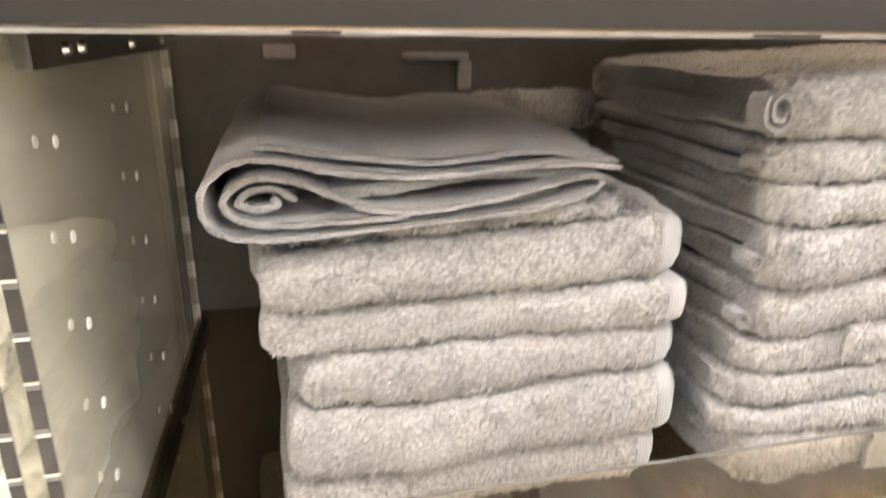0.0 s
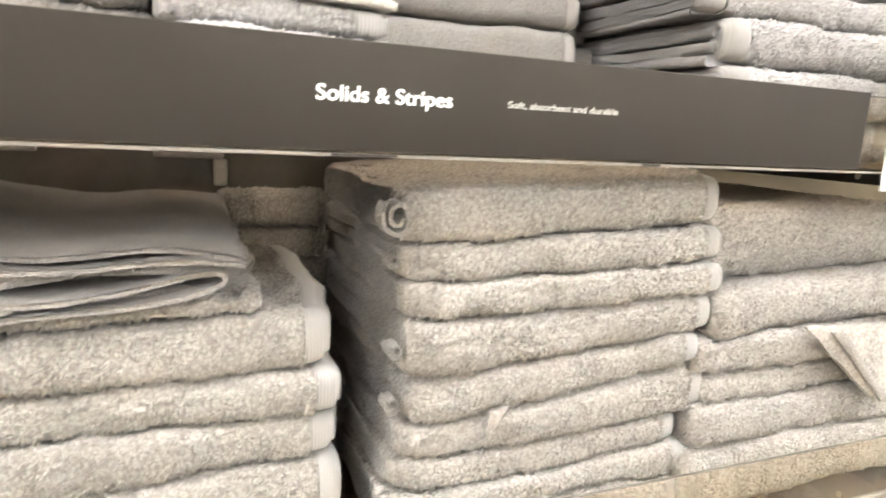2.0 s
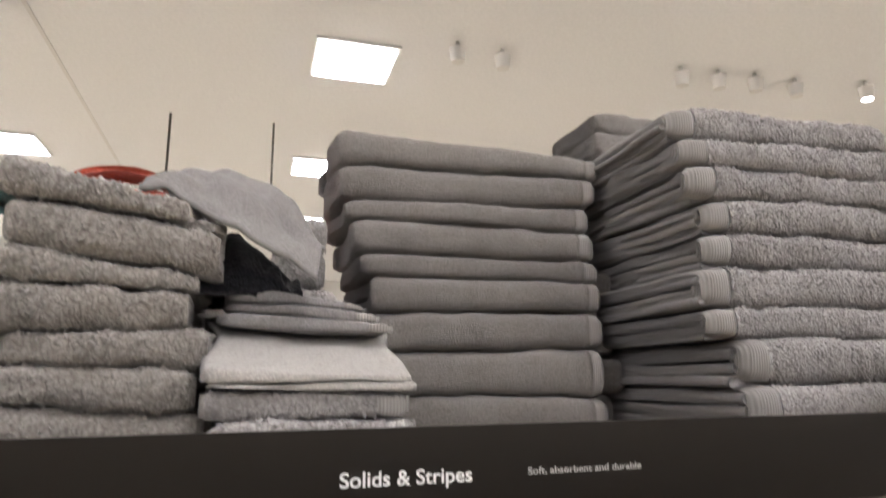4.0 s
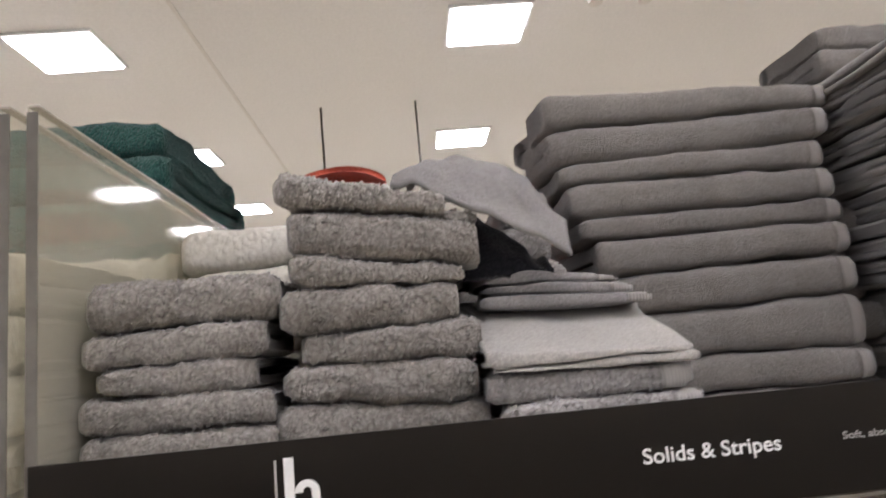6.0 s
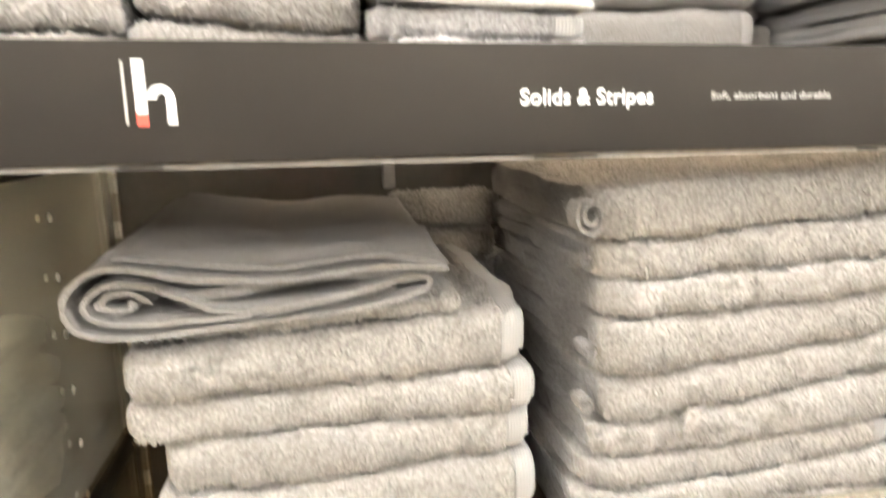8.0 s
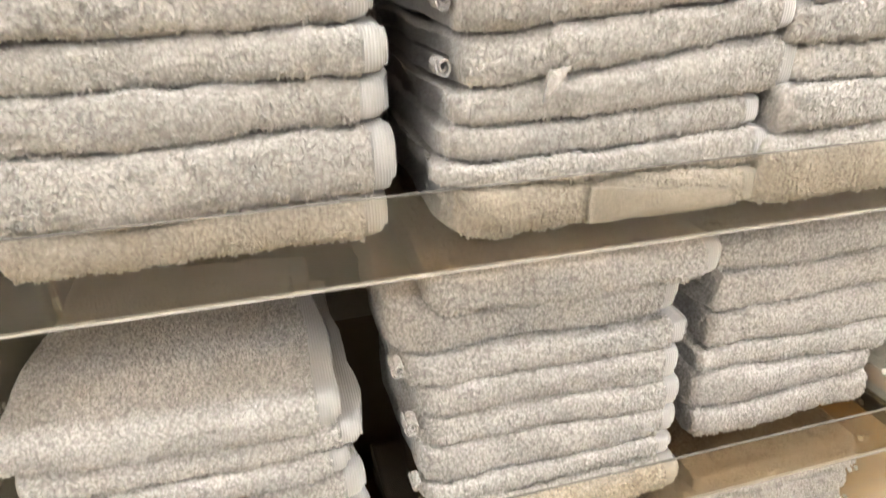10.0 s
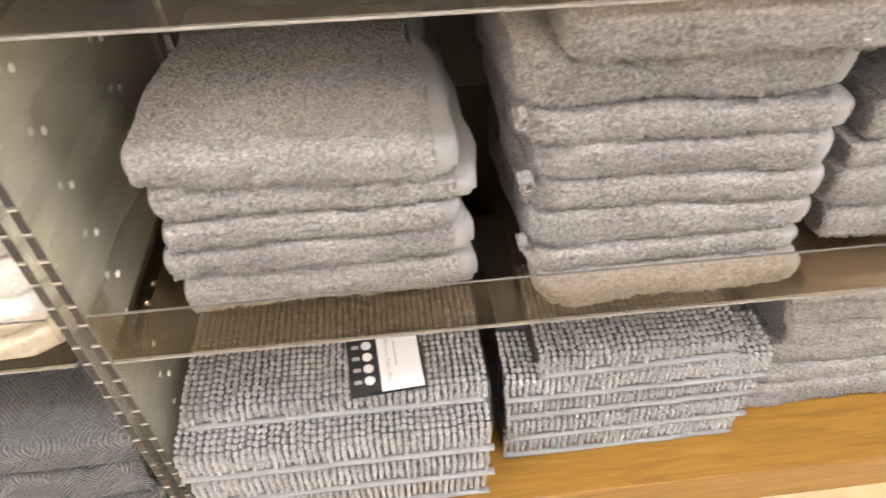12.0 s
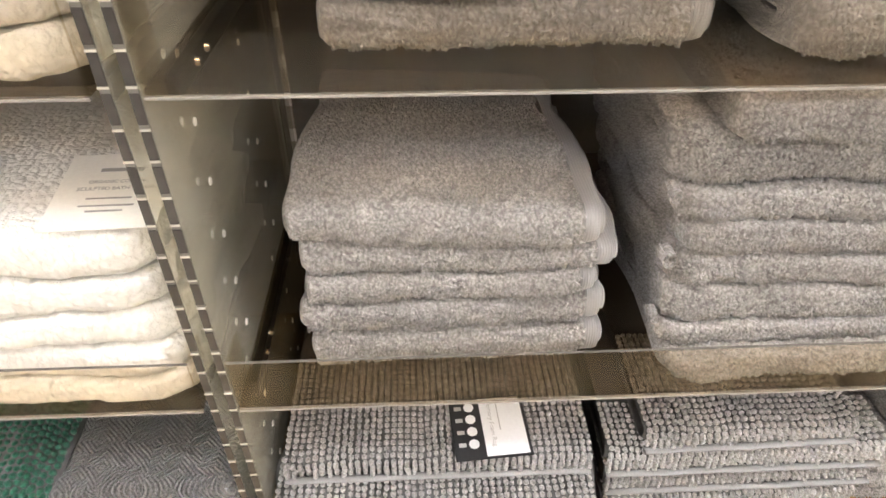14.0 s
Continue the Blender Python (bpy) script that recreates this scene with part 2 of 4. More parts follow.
def grid_mesh(name, P, close_v=True, caps=False):
    """A mesh from a grid of places P[u, v, 3], closed round v."""
    n, m = P.shape[:2]
    k = np.arange(n * m).reshape(n, m)
    a = k if close_v else k[:, :-1]
    b = np.roll(k, -1, axis=1) if close_v else k[:, 1:]
    faces = np.stack([a[:-1], a[1:], b[1:], b[:-1]], -1).reshape(-1, 4).tolist()
    if caps:
        faces += [k[0, ::-1].tolist(), k[-1].tolist()]
    me = bpy.data.meshes.new(name)
    me.from_pydata(P.reshape(-1, 3).tolist(), [], faces)
    me.shade_smooth()
    return me


def _hash(i, j, k):
    h = (i * 374761393 + j * 668265263 + k * 2147483647) & 0xFFFFFFFF
    h = ((h ^ (h >> 13)) * 1274126177) & 0xFFFFFFFF
    return ((h ^ (h >> 16)) & 0xFFFF) / 32767.5 - 1.0


def vnoise(P, scale, seed=0):
    """Smooth value noise in -1..1 at the places P, with cells of the given size."""
    q = P / scale + seed * 17.31
    i = np.floor(q).astype(np.int64)
    f = q - i
    f = f * f * (3 - 2 * f)
    out = 0
    for dx in (0, 1):
        for dy in (0, 1):
            for dz in (0, 1):
                w = (f[..., 0] if dx else 1 - f[..., 0]) * (f[..., 1] if dy else 1 - f[..., 1]) * (f[..., 2] if dz else 1 - f[..., 2])
                out = out + w * _hash(i[..., 0] + dx, i[..., 1] + dy, i[..., 2] + dz)
    return out


# ---- towels ----
RNG = np.random.default_rng(7)


def section(n_front=15, n_flat=11):
    """Directions round a folded towel, front fold first: (side, angle or share)."""
    top = np.linspace(0, 1, n_flat) ** 1.6
    return n_front, top


def folded(x0, x1, yf, depth, z0, z1, z0r, z1r, u, seed, fluff=0.0034, sag=0.005, square=0.68, inset=0.0, xs=None, droop=0.0, seams=None, corners=((0.018, 0.01), (0.018, 0.01))):
    """Places of a folded towel's skin for the shares u along it (0 left, 1 right). inset: distance inside the skin."""
    n_front, top = section()
    a = np.linspace(-np.pi / 2, np.pi / 2, n_front)
    cy = np.sign(np.cos(a)) * np.abs(np.cos(a)) ** square
    cz = np.sign(np.sin(a)) * np.abs(np.sin(a)) ** square
    u = np.asarray(u)[:, None]
    one = np.ones_like(u)
    lo = z0 + (z0r - z0) * u
    hi = z1 + (z1r - z1) * u
    wav = np.concatenate([u * (x1 - x0) + seed * 3.1, one * 0.37, one * (seed % 11)], 1)[:, None, :]
    s_lo, s_hi = seams or (seed, seed + 5)
    along = np.concatenate([x0 + u * (x1 - x0), one * 0.37, one * 0.11], 1)[:, None, :]

    def seam(k):
        return (sag * (vnoise(along, 0.1, k) + 0.5 * vnoise(along, 0.035, k + 31))) if k else 0.0

    lo, hi = lo + seam(s_lo), hi + seam(s_hi)
    mid, half = (lo + hi) / 2, np.maximum((hi - lo) / 2 - inset, 0.0008)
    (rl, dl), (rr, dr) = corners
    cl = np.sqrt(np.maximum(1 - (1 - np.clip(u * (x1 - x0) / rl, 0, 1)) ** 2, 0))
    cr = np.sqrt(np.maximum(1 - (1 - np.clip((1 - u) * (x1 - x0) / rr, 0, 1)) ** 2, 0))
    corner = np.minimum(cl, cr)
    half = half * (0.82 + 0.18 * corner)
    r = np.minimum(half, 0.03)
    front = yf + 0.008 * vnoise(wav, 0.12, seed + 9) + inset + dl * (1 - cl) + dr * (1 - cr)
    back = yf + depth - inset
    Y = [front + r - r * cy[None, :]]
    Z = [mid + half * cz[None, :]]
    yt = (front + r) + (back - front - 2 * r) * top[None, 1:]
    Y.append(yt)
    Z.append(mid + half + 0 * yt - droop * top[None, 1:])
    cb = np.linspace(-np.pi / 2, np.pi / 2, 5)
    Y.append(back - r + r * np.cos(cb)[None, :])
    Z.append(mid - half * np.sin(cb)[None, :])
    yb = ((front + r) + (back - front - 2 * r) * top[None, ::-1])[:, :-1]
    Y.append(yb)
    Z.append(mid - half + 0 * yb)
    Y, Z = np.concatenate(Y, 1), np.concatenate(Z, 1)
    X = (x0 + (x1 - x0) * u if xs is None else np.asarray(xs)[:, None]) + 0 * Y
    edge = (2 * u - 1) * 0.014 * vnoise(np.stack([0 * Y + seed, Y * 1.0, 0 * Y], -1), 0.07, seed + 3)
    X = X + edge
    P = np.stack([X, Y, Z], -1)
    if fluff:
        cy0, cz0 = (front + back) / 2, mid
        nrm = np.stack([0 * Y, np.where(np.abs(Z - cz0) > half * 0.97, 0, np.sign(Y - cy0)), (Z - cz0) / half], -1)
        nrm /= np.maximum(np.linalg.norm(nrm, axis=-1, keepdims=True), 1e-6)
        d = fluff * (0.75 * vnoise(P, 0.014, seed + 2) + 0.6 * vnoise(P, 0.027, seed + 6)) + 0.0022 * vnoise(P, 0.05, seed + 4)
        P = P + nrm * d[..., None]
    return P


def terry_pile(P, seed, v_from, v_to, material, parent, density=64000.0, size=0.8):
    """Short curled loops of cotton over part of a towel's skin P[u, v, 3], each a small leaning ridge."""
    Q = P[:, v_from:v_to]
    a, b, c = Q[:-1, :-1].reshape(-1, 3), Q[1:, :-1].reshape(-1, 3), Q[:-1, 1:].reshape(-1, 3)
    e = Q[1:, 1:].reshape(-1, 3)
    nrm = np.cross(c - a, b - a)
    area = np.linalg.norm(nrm, axis=1)
    rng = np.random.default_rng(seed)
    n = int(area.sum() * density)
    if n < 10:
        return None
    i = rng.choice(len(a), n, p=area / area.sum())
    s, t = rng.random((n, 1)), rng.random((n, 1))
    base = a[i] * (1 - s) * (1 - t) + b[i] * s * (1 - t) + c[i] * (1 - s) * t + e[i] * s * t
    up = nrm[i] / np.maximum(area[i], 1e-12)[:, None]
    mid = Q.reshape(-1, 3).mean(0) + np.array([0, 0.05, -0.01])
    up *= np.where(((base - mid) * up).sum(1) < 0, -1, 1)[:, None]
    r = rng.normal(size=(n, 3))
    along = r - up * (r * up).sum(1, keepdims=True)
    along /= np.maximum(np.linalg.norm(along, axis=1, keepdims=True), 1e-9)
    side = np.cross(up, along)
    k = size * rng.uniform(0.75, 1.3, (n, 1))
    lean = rng.normal(size=(n, 3)) * 0.0009 + np.array([0, 0, -0.0005])
    long, wide, tall = 0.0031 * k, 0.0015 * k, 0.003 * k
    low = base - up * 0.0012
    crest = base + up * tall + lean
    V = np.stack([low - along * long - side * wide, low + along * long - side * wide, low + along * long + side * wide, low - along * long + side * wide, crest - along * long * 0.5, crest + along * long * 0.5], 1)
    F = np.array([(0, 1, 5), (0, 5, 4), (2, 3, 4), (2, 4, 5), (1, 2, 5), (3, 0, 4)])
    F = (F[None] + 6 * np.arange(n)[:, None, None]).reshape(-1, 3)
    me = bpy.data.meshes.new("terry_pile")
    me.from_pydata(V.reshape(-1, 3).tolist(), [], F.tolist())
    me.shade_smooth()
    return tagged(link("terry_pile", me, material, parent, "looped cotton pile"), kind="stuff")


def towel(name, label, x0, x1, yf, depth, z0, z1, z0r=None, z1r=None, cloth=None, hem=None, group="", band=0.027, layers=4, step=0.0068, fluff=0.0034, sag=0.0042, square=0.68, droop=0.0, seams=None, corners=((0.018, 0.01), (0.018, 0.01)), pile=None, show=0.02, mirror=False, splay=0.0, pile_size=0.8):
    """A folded towel lying with its fold to the front: body with layered ends, and a flat woven hem band near the right end."""
    seed = int(RNG.integers(1, 900))
    z0r, z1r = z0 if z0r is None else z0r, z1 if z1r is None else z1r
    cloth, L = cloth or GREY, x1 - x0
    if mirror:
        z0, z1, z0r, z1r = z0r, z1r, z0, z1
    turn = (lambda P: (P * (-1, 1, 1) + (x0 + x1, 0, 0))[:, ::-1]) if mirror else (lambda P: P)
    shift = np.random.default_rng(seed)
    args = (x0, x1, yf, depth, z0, z1, z0r, z1r)
    opt = dict(seed=seed, sag=sag, square=square, droop=droop, seams=seams, corners=corners)

    def cap(u, x, sgn):
        rings = []
        h = (z1 - z0) / 2
        for k in range(1, layers * 2 + 1):
            ins = h * 0.92 * k / (layers * 2)
            dx = 0.003 if k % 2 else (-0.008 if k < layers * 2 else -0.022)
            dx += splay * shift.uniform(0.1, 1.0) * (1 if k % 2 else -1.4)
            rings.append(folded(*args, [u], fluff=0.0012, inset=ins, xs=[x + sgn * dx], **opt))
        return np.concatenate(rings)

    n = max(8, int(L / step))
    rnd = 0.006 / L
    ub = 1 - band / L if hem else 1.0
    body = folded(*args, np.linspace(rnd, ub, n), fluff=fluff, **opt)
    left = folded(*args, [rnd * 0.3], fluff=fluff, inset=0.0015, **opt)
    P = np.concatenate([cap(0, x0, -1)[::-1], left, body])
    if not hem:
        right = folded(*args, [1.0], fluff=fluff, inset=0.0015, xs=[x1 + 0.003], **opt)
        P = np.concatenate([P, right, cap(1, x1, 1)])
    ob = link(name, grid_mesh(name, turn(P), caps=True), cloth)
    tagged(ob, label, "towel", group)
    if pile or (pile is None and cloth in LOOPED):
        n_front, top = section()
        flat = int(np.searchsorted(top, show / max(depth, 0.01)))
        terry_pile(turn(body)[:, ::-1] if mirror else body, seed, 2, n_front + flat, cloth, ob, size=pile_size)
    if hem:
        m = max(5, int(band / 0.006))
        b = folded(*args, np.linspace(ub, 1 - rnd, m), fluff=0.0003, inset=0.0012, **opt)
        right = folded(*args, [1.0], fluff=0.0003, inset=0.003, **opt)
        Q = np.concatenate([folded(*args, [ub], fluff=0.0, inset=0.004, **opt), b, right, cap(1, x1, 1)])
        link("hem_band", grid_mesh("hem_band", turn(Q), caps=True), hem, ob, "smooth woven hem band with fine ribs")
    return ob


def stack(rows, label, group, yf, depth, cloth=None, hem=None, name="bath_towel", grow=0.0, **kw):
    """Towels from the top down; each row is (x left, x right, top at left, top at right, forward shift). The last row is the support's height."""
    made = []
    seams = [int(k) for k in RNG.integers(1, 900, len(rows) - 1)] + [0]
    for i, ((xl, xr, zl, zr, dy), (_, _, bl, br, _)) in enumerate(zip(rows[:-1], rows[1:])):
        kw["show"] = 0.34 if i == 0 else 0.025
        made.append(towel(name, label, xl, xr + grow, yf + dy, depth - dy, bl + 0.0008, zl - 0.0008, br + 0.0008, zr - 0.0008, cloth, hem, group, seams=(seams[i + 1], seams[i]), **kw))
    return made


def evenly(x0, x1, bottom, top, n, jx=0.012, jy=0.012):
    """Rows for a stack of n towels of about the same thickness."""
    cuts = np.cumsum(np.r_[0, RNG.uniform(0.8, 1.2, n)])
    cuts = top - (top - bottom) * cuts / cuts[-1]
    return [(x0 + RNG.uniform(-jx, jx), x1 + RNG.uniform(-jx, jx), float(c) + RNG.uniform(-1, 1) * 0.003 * (0 < i < n), float(c) + RNG.uniform(-1, 1) * 0.003 * (0 < i < n), RNG.uniform(-jy, jy)) for i, c in enumerate(cuts)]


def smooth_path(pts, n=10):
    """A smooth line through the given places (Catmull-Rom)."""
    p = np.array(pts, float)
    p = np.vstack([2 * p[0] - p[1], p, 2 * p[-1] - p[-2]])
    out = []
    for i in range(1, len(p) - 2):
        t = np.linspace(0, 1, n, endpoint=False)[:, None]
        out.append(0.5 * (2 * p[i] + (p[i + 1] - p[i - 1]) * t + (2 * p[i - 1] - 5 * p[i] + 4 * p[i + 1] - p[i + 2]) * t**2 + (3 * p[i] - p[i - 1] - 3 * p[i + 1] + p[i + 2]) * t**3))
    return np.vstack(out + [p[-2:-1]])


def cloth_sheet(name, line, y0, y1, thick, material, parent=None, label="", ny=60, seed=1, lift=0.0, fluff=0.0009, skew=0.0):
    """A thick cloth whose cross-section follows a line in x and z, carried from y0 to y1."""
    d = np.gradient(line, axis=0)
    d /= np.maximum(np.linalg.norm(d, axis=1, keepdims=True), 1e-9)
    nrm = np.stack([-d[:, 1], d[:, 0]], 1)
    ends = np.minimum(np.arange(len(line)), np.arange(len(line))[::-1])
    th = thick / 2 * np.clip(0.45 + 0.3 * ends, 0, 1)[:, None]
    ring = np.vstack([line + nrm * th, (line - nrm * th)[::-1]])
    v = np.linspace(0, 1, ny)
    rows = []
    for s in v:
        y = y0 + (y1 - y0) * s
        xz = ring.copy()
        xz[:, 1] += lift * s
        xz[:, 0] += skew * s
        rows.append(np.stack([xz[:, 0], np.full(len(xz), y), xz[:, 1]], -1))
    P = np.array(rows)
    P[..., 2] += 0.004 * vnoise(P, 0.08, seed)
    P[..., 1] += 0.004 * vnoise(P, 0.06, seed + 1) * (1 - v[:, None])
    P += fluff * np.stack([vnoise(P, 0.006, seed + 2), 0 * P[..., 0], vnoise(P, 0.006, seed + 3)], -1)
    return link(name, grid_mesh(name, P, caps=True), material, parent, label)


# ---- the large structure ----
def structure(name, bm, material, label=""):
    return tagged(part(name, bm, material), label, "", "", "structure")


structure("floor", box_bm(-14, 14, -9, 16, FLOOR_Z - 0.1, FLOOR_Z), TILE, "pale polished store floor")
structure("pavement", box_bm(-4, 4, -1.1, -0.021, FLOOR_Z + 0.0005, FLOOR_Z + 0.005), FLOOR_WOOD, "pale oak vinyl floor strip along the fixture")
structure("ceiling", box_bm(-14, 14, -9, 16, CEIL_Z + 0.004, CEIL_Z + 0.2), CEILING, "cream painted store ceiling")
structure("wall_north", box_bm(-14, 14, 16, 16.2, FLOOR_Z, CEIL_Z), PAINT, "pale painted store wall")
structure("wall_south", box_bm(-14, 14, -9.2, -9, FLOOR_Z, CEIL_Z), PAINT, "pale painted store wall")
# Unseen dark partition, added to cut low fill light and darken sign reflections.
structure("wall_light_block", box_bm(-6, 6, -3.3, -3.2, FLOOR_Z, 1.36), DARK_PANEL, "unseen dark partition added to cut fill light and darken reflections")
structure("wall_east", box_bm(14, 14.2, -9, 16, FLOOR_Z, CEIL_Z), PAINT, "pale painted store wall")
structure("wall_west", box_bm(-14.2, -14, -9, 16, FLOOR_Z, CEIL_Z), PAINT, "pale painted store wall")


def light_panel():
    ob = part("ceiling_light", box_bm(-0.33, 0.33, -0.32, 0.32, -0.02, 0.0, 0.004), CARD)
    part("diffuser", box_bm(-0.3, 0.3, -0.29, 0.29, -0.03, -0.0205, 0.002), PANEL, ob, "glowing white diffuser")
    return tagged(ob, "square glowing white ceiling light panel", "ceiling light", "ceiling light panels")


first_light = light_panel()
LIGHTS = [(x, y) for x in (0.62, -2.65, -5.9, -9.2) for y in (4.2, 6.95, 9.7, 12.45, -1.3, -4.05, -6.8)]
LIGHTS += [(x, y) for x in (2.9, 6.5, 9.8) for y in (2.15, -2.2, -4.95, -7.7, 8.25, 11.0)]
first_light.matrix_basis = pose(*LIGHTS[0], CEIL_Z)
for lx, ly in LIGHTS[1:]:
    copy_thing(first_light, pose(lx, ly, CEIL_Z))


def spotlight():
    bm = bmesh.new()
    bmesh.ops.create_cone(bm, cap_ends=True, segments=20, radius1=0.05, radius2=0.065, depth=0.11, matrix=pose(0, 0, -0.11))
    ob = part("spotlight", bm, PAINT)
    part("stem", box_bm(-0.012, 0.012, -0.012, 0.012, -0.056, 0.0, 0.002), WHITE_METAL, ob)
    return tagged(ob, "pale grey round spotlight under the ceiling", "spotlight", "ceiling spotlights")


first_spot = spotlight()
SPOTS = [(1.345, 3.7), (1.72, 3.71), (3.28, 3.59), (3.62, 3.55), (3.96, 3.51), (4.38, 3.5)]
first_spot.matrix_basis = pose(*SPOTS[0], CEIL_Z)
for sx, sy in SPOTS[1:]:
    copy_thing(first_spot, pose(sx, sy, CEIL_Z))
lit = copy_thing(first_spot, pose(5.035, 3.38, CEIL_Z))
bm = bmesh.new()
bmesh.ops.create_cone(bm, cap_ends=True, segments=20, radius1=0.045, radius2=0.04, depth=0.006, matrix=pose(0, 0, -0.1685))
part("lamp_face", bm, PANEL, lit, "glowing lamp face")
structure("ceiling_trim", box_bm(-1.68, -1.65, -9, 16, CEIL_Z - 0.006, CEIL_Z), PAINT, "narrow seam along the ceiling")

# ---- the shelving ----
LEFT, RIGHT, DEEP = -0.515, 0.935, 0.64
SHELF_A, SHELF_B, SHELF_T, DECK = 1.025, 0.572, 1.5, 0.12


def divider(x, holes_from, holes_to, pegged=True):
    """A clear upright sheet with two columns of paired hole glints, and a front edge with painted glints and slot
    shade.
    """
    ob = part("shelf_divider", box_bm(x - 0.005, x + 0.005, 0.0, 0.65, DECK + 0.002, 1.915, 0.0008), DIVIDER)
    tagged(ob, "clear acrylic upright divider with rows of peg holes", "divider", "acrylic dividers")
    bm = bmesh.new()
    bmesh.ops.create_cone(bm, cap_ends=True, segments=12, radius1=0.0055, radius2=0.005, depth=0.0012, matrix=Matrix.Translation((0.0058, 0, 0)) @ pose(0, 0, 0, 0, 90, 0))
    rim = bpy.data.meshes.new("bright_glint")
    bm.to_mesh(rim)
    bm.free()
    part("front_edge", box_bm(x - 0.0049, x + 0.0049, -0.0016, -0.0003, DECK + 0.004, 1.91), EDGE_MID, ob)
    bm = box_bm(-0.0052, 0.0052, -0.0034, -0.0018, -0.0011, 0.0011)
    edge_glint = bpy.data.meshes.new("edge_glint")
    bm.to_mesh(edge_glint)
    bm.free()
    bm = box_bm(-0.0046, 0.0046, -0.0028, -0.0018, -0.0155, 0.0155)
    slot_shade = bpy.data.meshes.new("slot_shade")
    bm.to_mesh(slot_shade)
    bm.free()
    # White discs paint each hole's glint; the second is its refracted double.
    for k in range(17 if pegged else 0):
        for y in (0.112, 0.352):
            for back in (0.0, 0.0145):
                link("bright_glint", rim, GLINT, ob).location = (x - back, y, 0.158 + 0.0787 * k)
    # Pale ticks paint hole reflections, dark bars the shade of refracted slots.
    z = holes_from
    while z < holes_to:
        link("edge_glint", edge_glint, EDGE, ob).location = (x, 0, z - 0.004)
        link("edge_glint", edge_glint, EDGE, ob).location = (x, 0, z + 0.03)
        link("slot_shade", slot_shade, EDGE_DARK, ob).location = (x, 0, z + 0.013)
        link("slot_shade", slot_shade, EDGE_DARK, ob).location = (x, 0, z + 0.051)
        z += 0.0765
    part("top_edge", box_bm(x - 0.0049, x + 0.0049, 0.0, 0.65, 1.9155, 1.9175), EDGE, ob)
    part("back_edge", box_bm(x - 0.004, x + 0.0085, 0.64, 0.652, DECK + 0.01, 1.485, 0.001), EDGE, ob, "back edge painted bright for its glow")
    # Bright dashes paint the glints along the back edge.
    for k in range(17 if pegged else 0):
        part("edge_glint", box_bm(x - 0.003, x + 0.0095, 0.637, 0.6395, 0.158 + 0.0787 * k, 0.186 + 0.0787 * k), GLINT, ob)
    return ob


divider(LEFT - 0.003, 0.2, 1.49)
divider(LEFT - 0.028, 0.2, 1.49, False)
divider(RIGHT + 0.006, 0.2, 1.49)


def shelf(x0, x1, z, sign=False):
    """A tinted acrylic shelf with an upturned front lip, held by two dark brackets."""
    ob = part("acrylic_shelf", box_bm(x0 + 0.004, x1 - 0.004, 0.004, 0.652, z + 0.002, z + 0.008, 0.0006), PLATE)
    tagged(ob, "tinted acrylic shelf with an upturned front lip", "shelf", "acrylic shelves")
    part("front_lip", box_bm(x0 + 0.004, x1 - 0.004, -0.0005, 0.0035, z + 0.002, z + 0.0935, 0.0006), LIP, ob, "bronze-tinted clear lip")
    part("lip_top_edge", box_bm(x0 + 0.004, x1 - 0.004, -0.0003, 0.0033, z + 0.0937, z + 0.0945), EDGE_MID, ob)
    part("lip_bottom_edge", box_bm(x0 + 0.004, x1 - 0.004, -0.001, 0.004, z - 0.0012, z + 0.0018, 0.0006), EDGE_RIM, ob, "polished tan edge")
    for x in (x0 + 0.0042, x1 - 0.0072):
        part("lip_return", box_bm(x, x + 0.003, 0.0038, 0.055, z + 0.0085, z + 0.093, 0.0005), LIP, ob, "clear side return of the lip")
    for x in (x0 + 0.006, x1 - 0.018):
        b = part("bracket", box_bm(x, x + 0.012, 0.05, 0.635, z - 0.026, z - 0.0005, 0.002), STEEL, ob, "dark steel bracket with bright screws")
        for y in (0.12, 0.16, 0.34, 0.52):
            bm = bmesh.new()
            bmesh.ops.create_cone(bm, cap_ends=True, segments=12, radius1=0.006, radius2=0.0045, depth=0.005, matrix=pose(x + (0.014 if x < (x0 + x1) / 2 else -0.002), y, z - 0.013, 0, 90, 0))
            part("screw", bm, CHROME, b)
    return ob


for z in (SHELF_T, SHELF_A, SHELF_B):
    shelf(LEFT, RIGHT, z)
    shelf(-1.97, LEFT - 0.04, z)
    shelf(RIGHT + 0.012, 2.35, z)


def base(x0, x1):
    ob = part("base_deck", box_bm(x0, x1, -0.045, 0.68, DECK - 0.03, DECK, 0.003), WOOD)
    tagged(ob, "orange oak laminate base deck of the shelving", "shelf base")
    part("kick_plate", box_bm(x0, x1, -0.02, 0.6, FLOOR_Z, DECK - 0.031), WOOD, ob)
    return ob


base(LEFT - 0.018, RIGHT + 0.02)
base(-1.97, LEFT - 0.02)
base(RIGHT + 0.022, 2.35)
structure("backdrop_panel", box_bm(-1.97, 2.35, 0.656, 0.686, DECK + 0.002, 1.49), BACK, "dark brown back panel of the shelving")

# ---- the shelf sign ----
sign = part("shelf_sign", box_bm(-0.519, 0.68, -0.0045, -0.0012, 1.504, 1.5975, 0.0005), SIGN)
tagged(sign, "long charcoal shelf sign with white lettering", "sign")


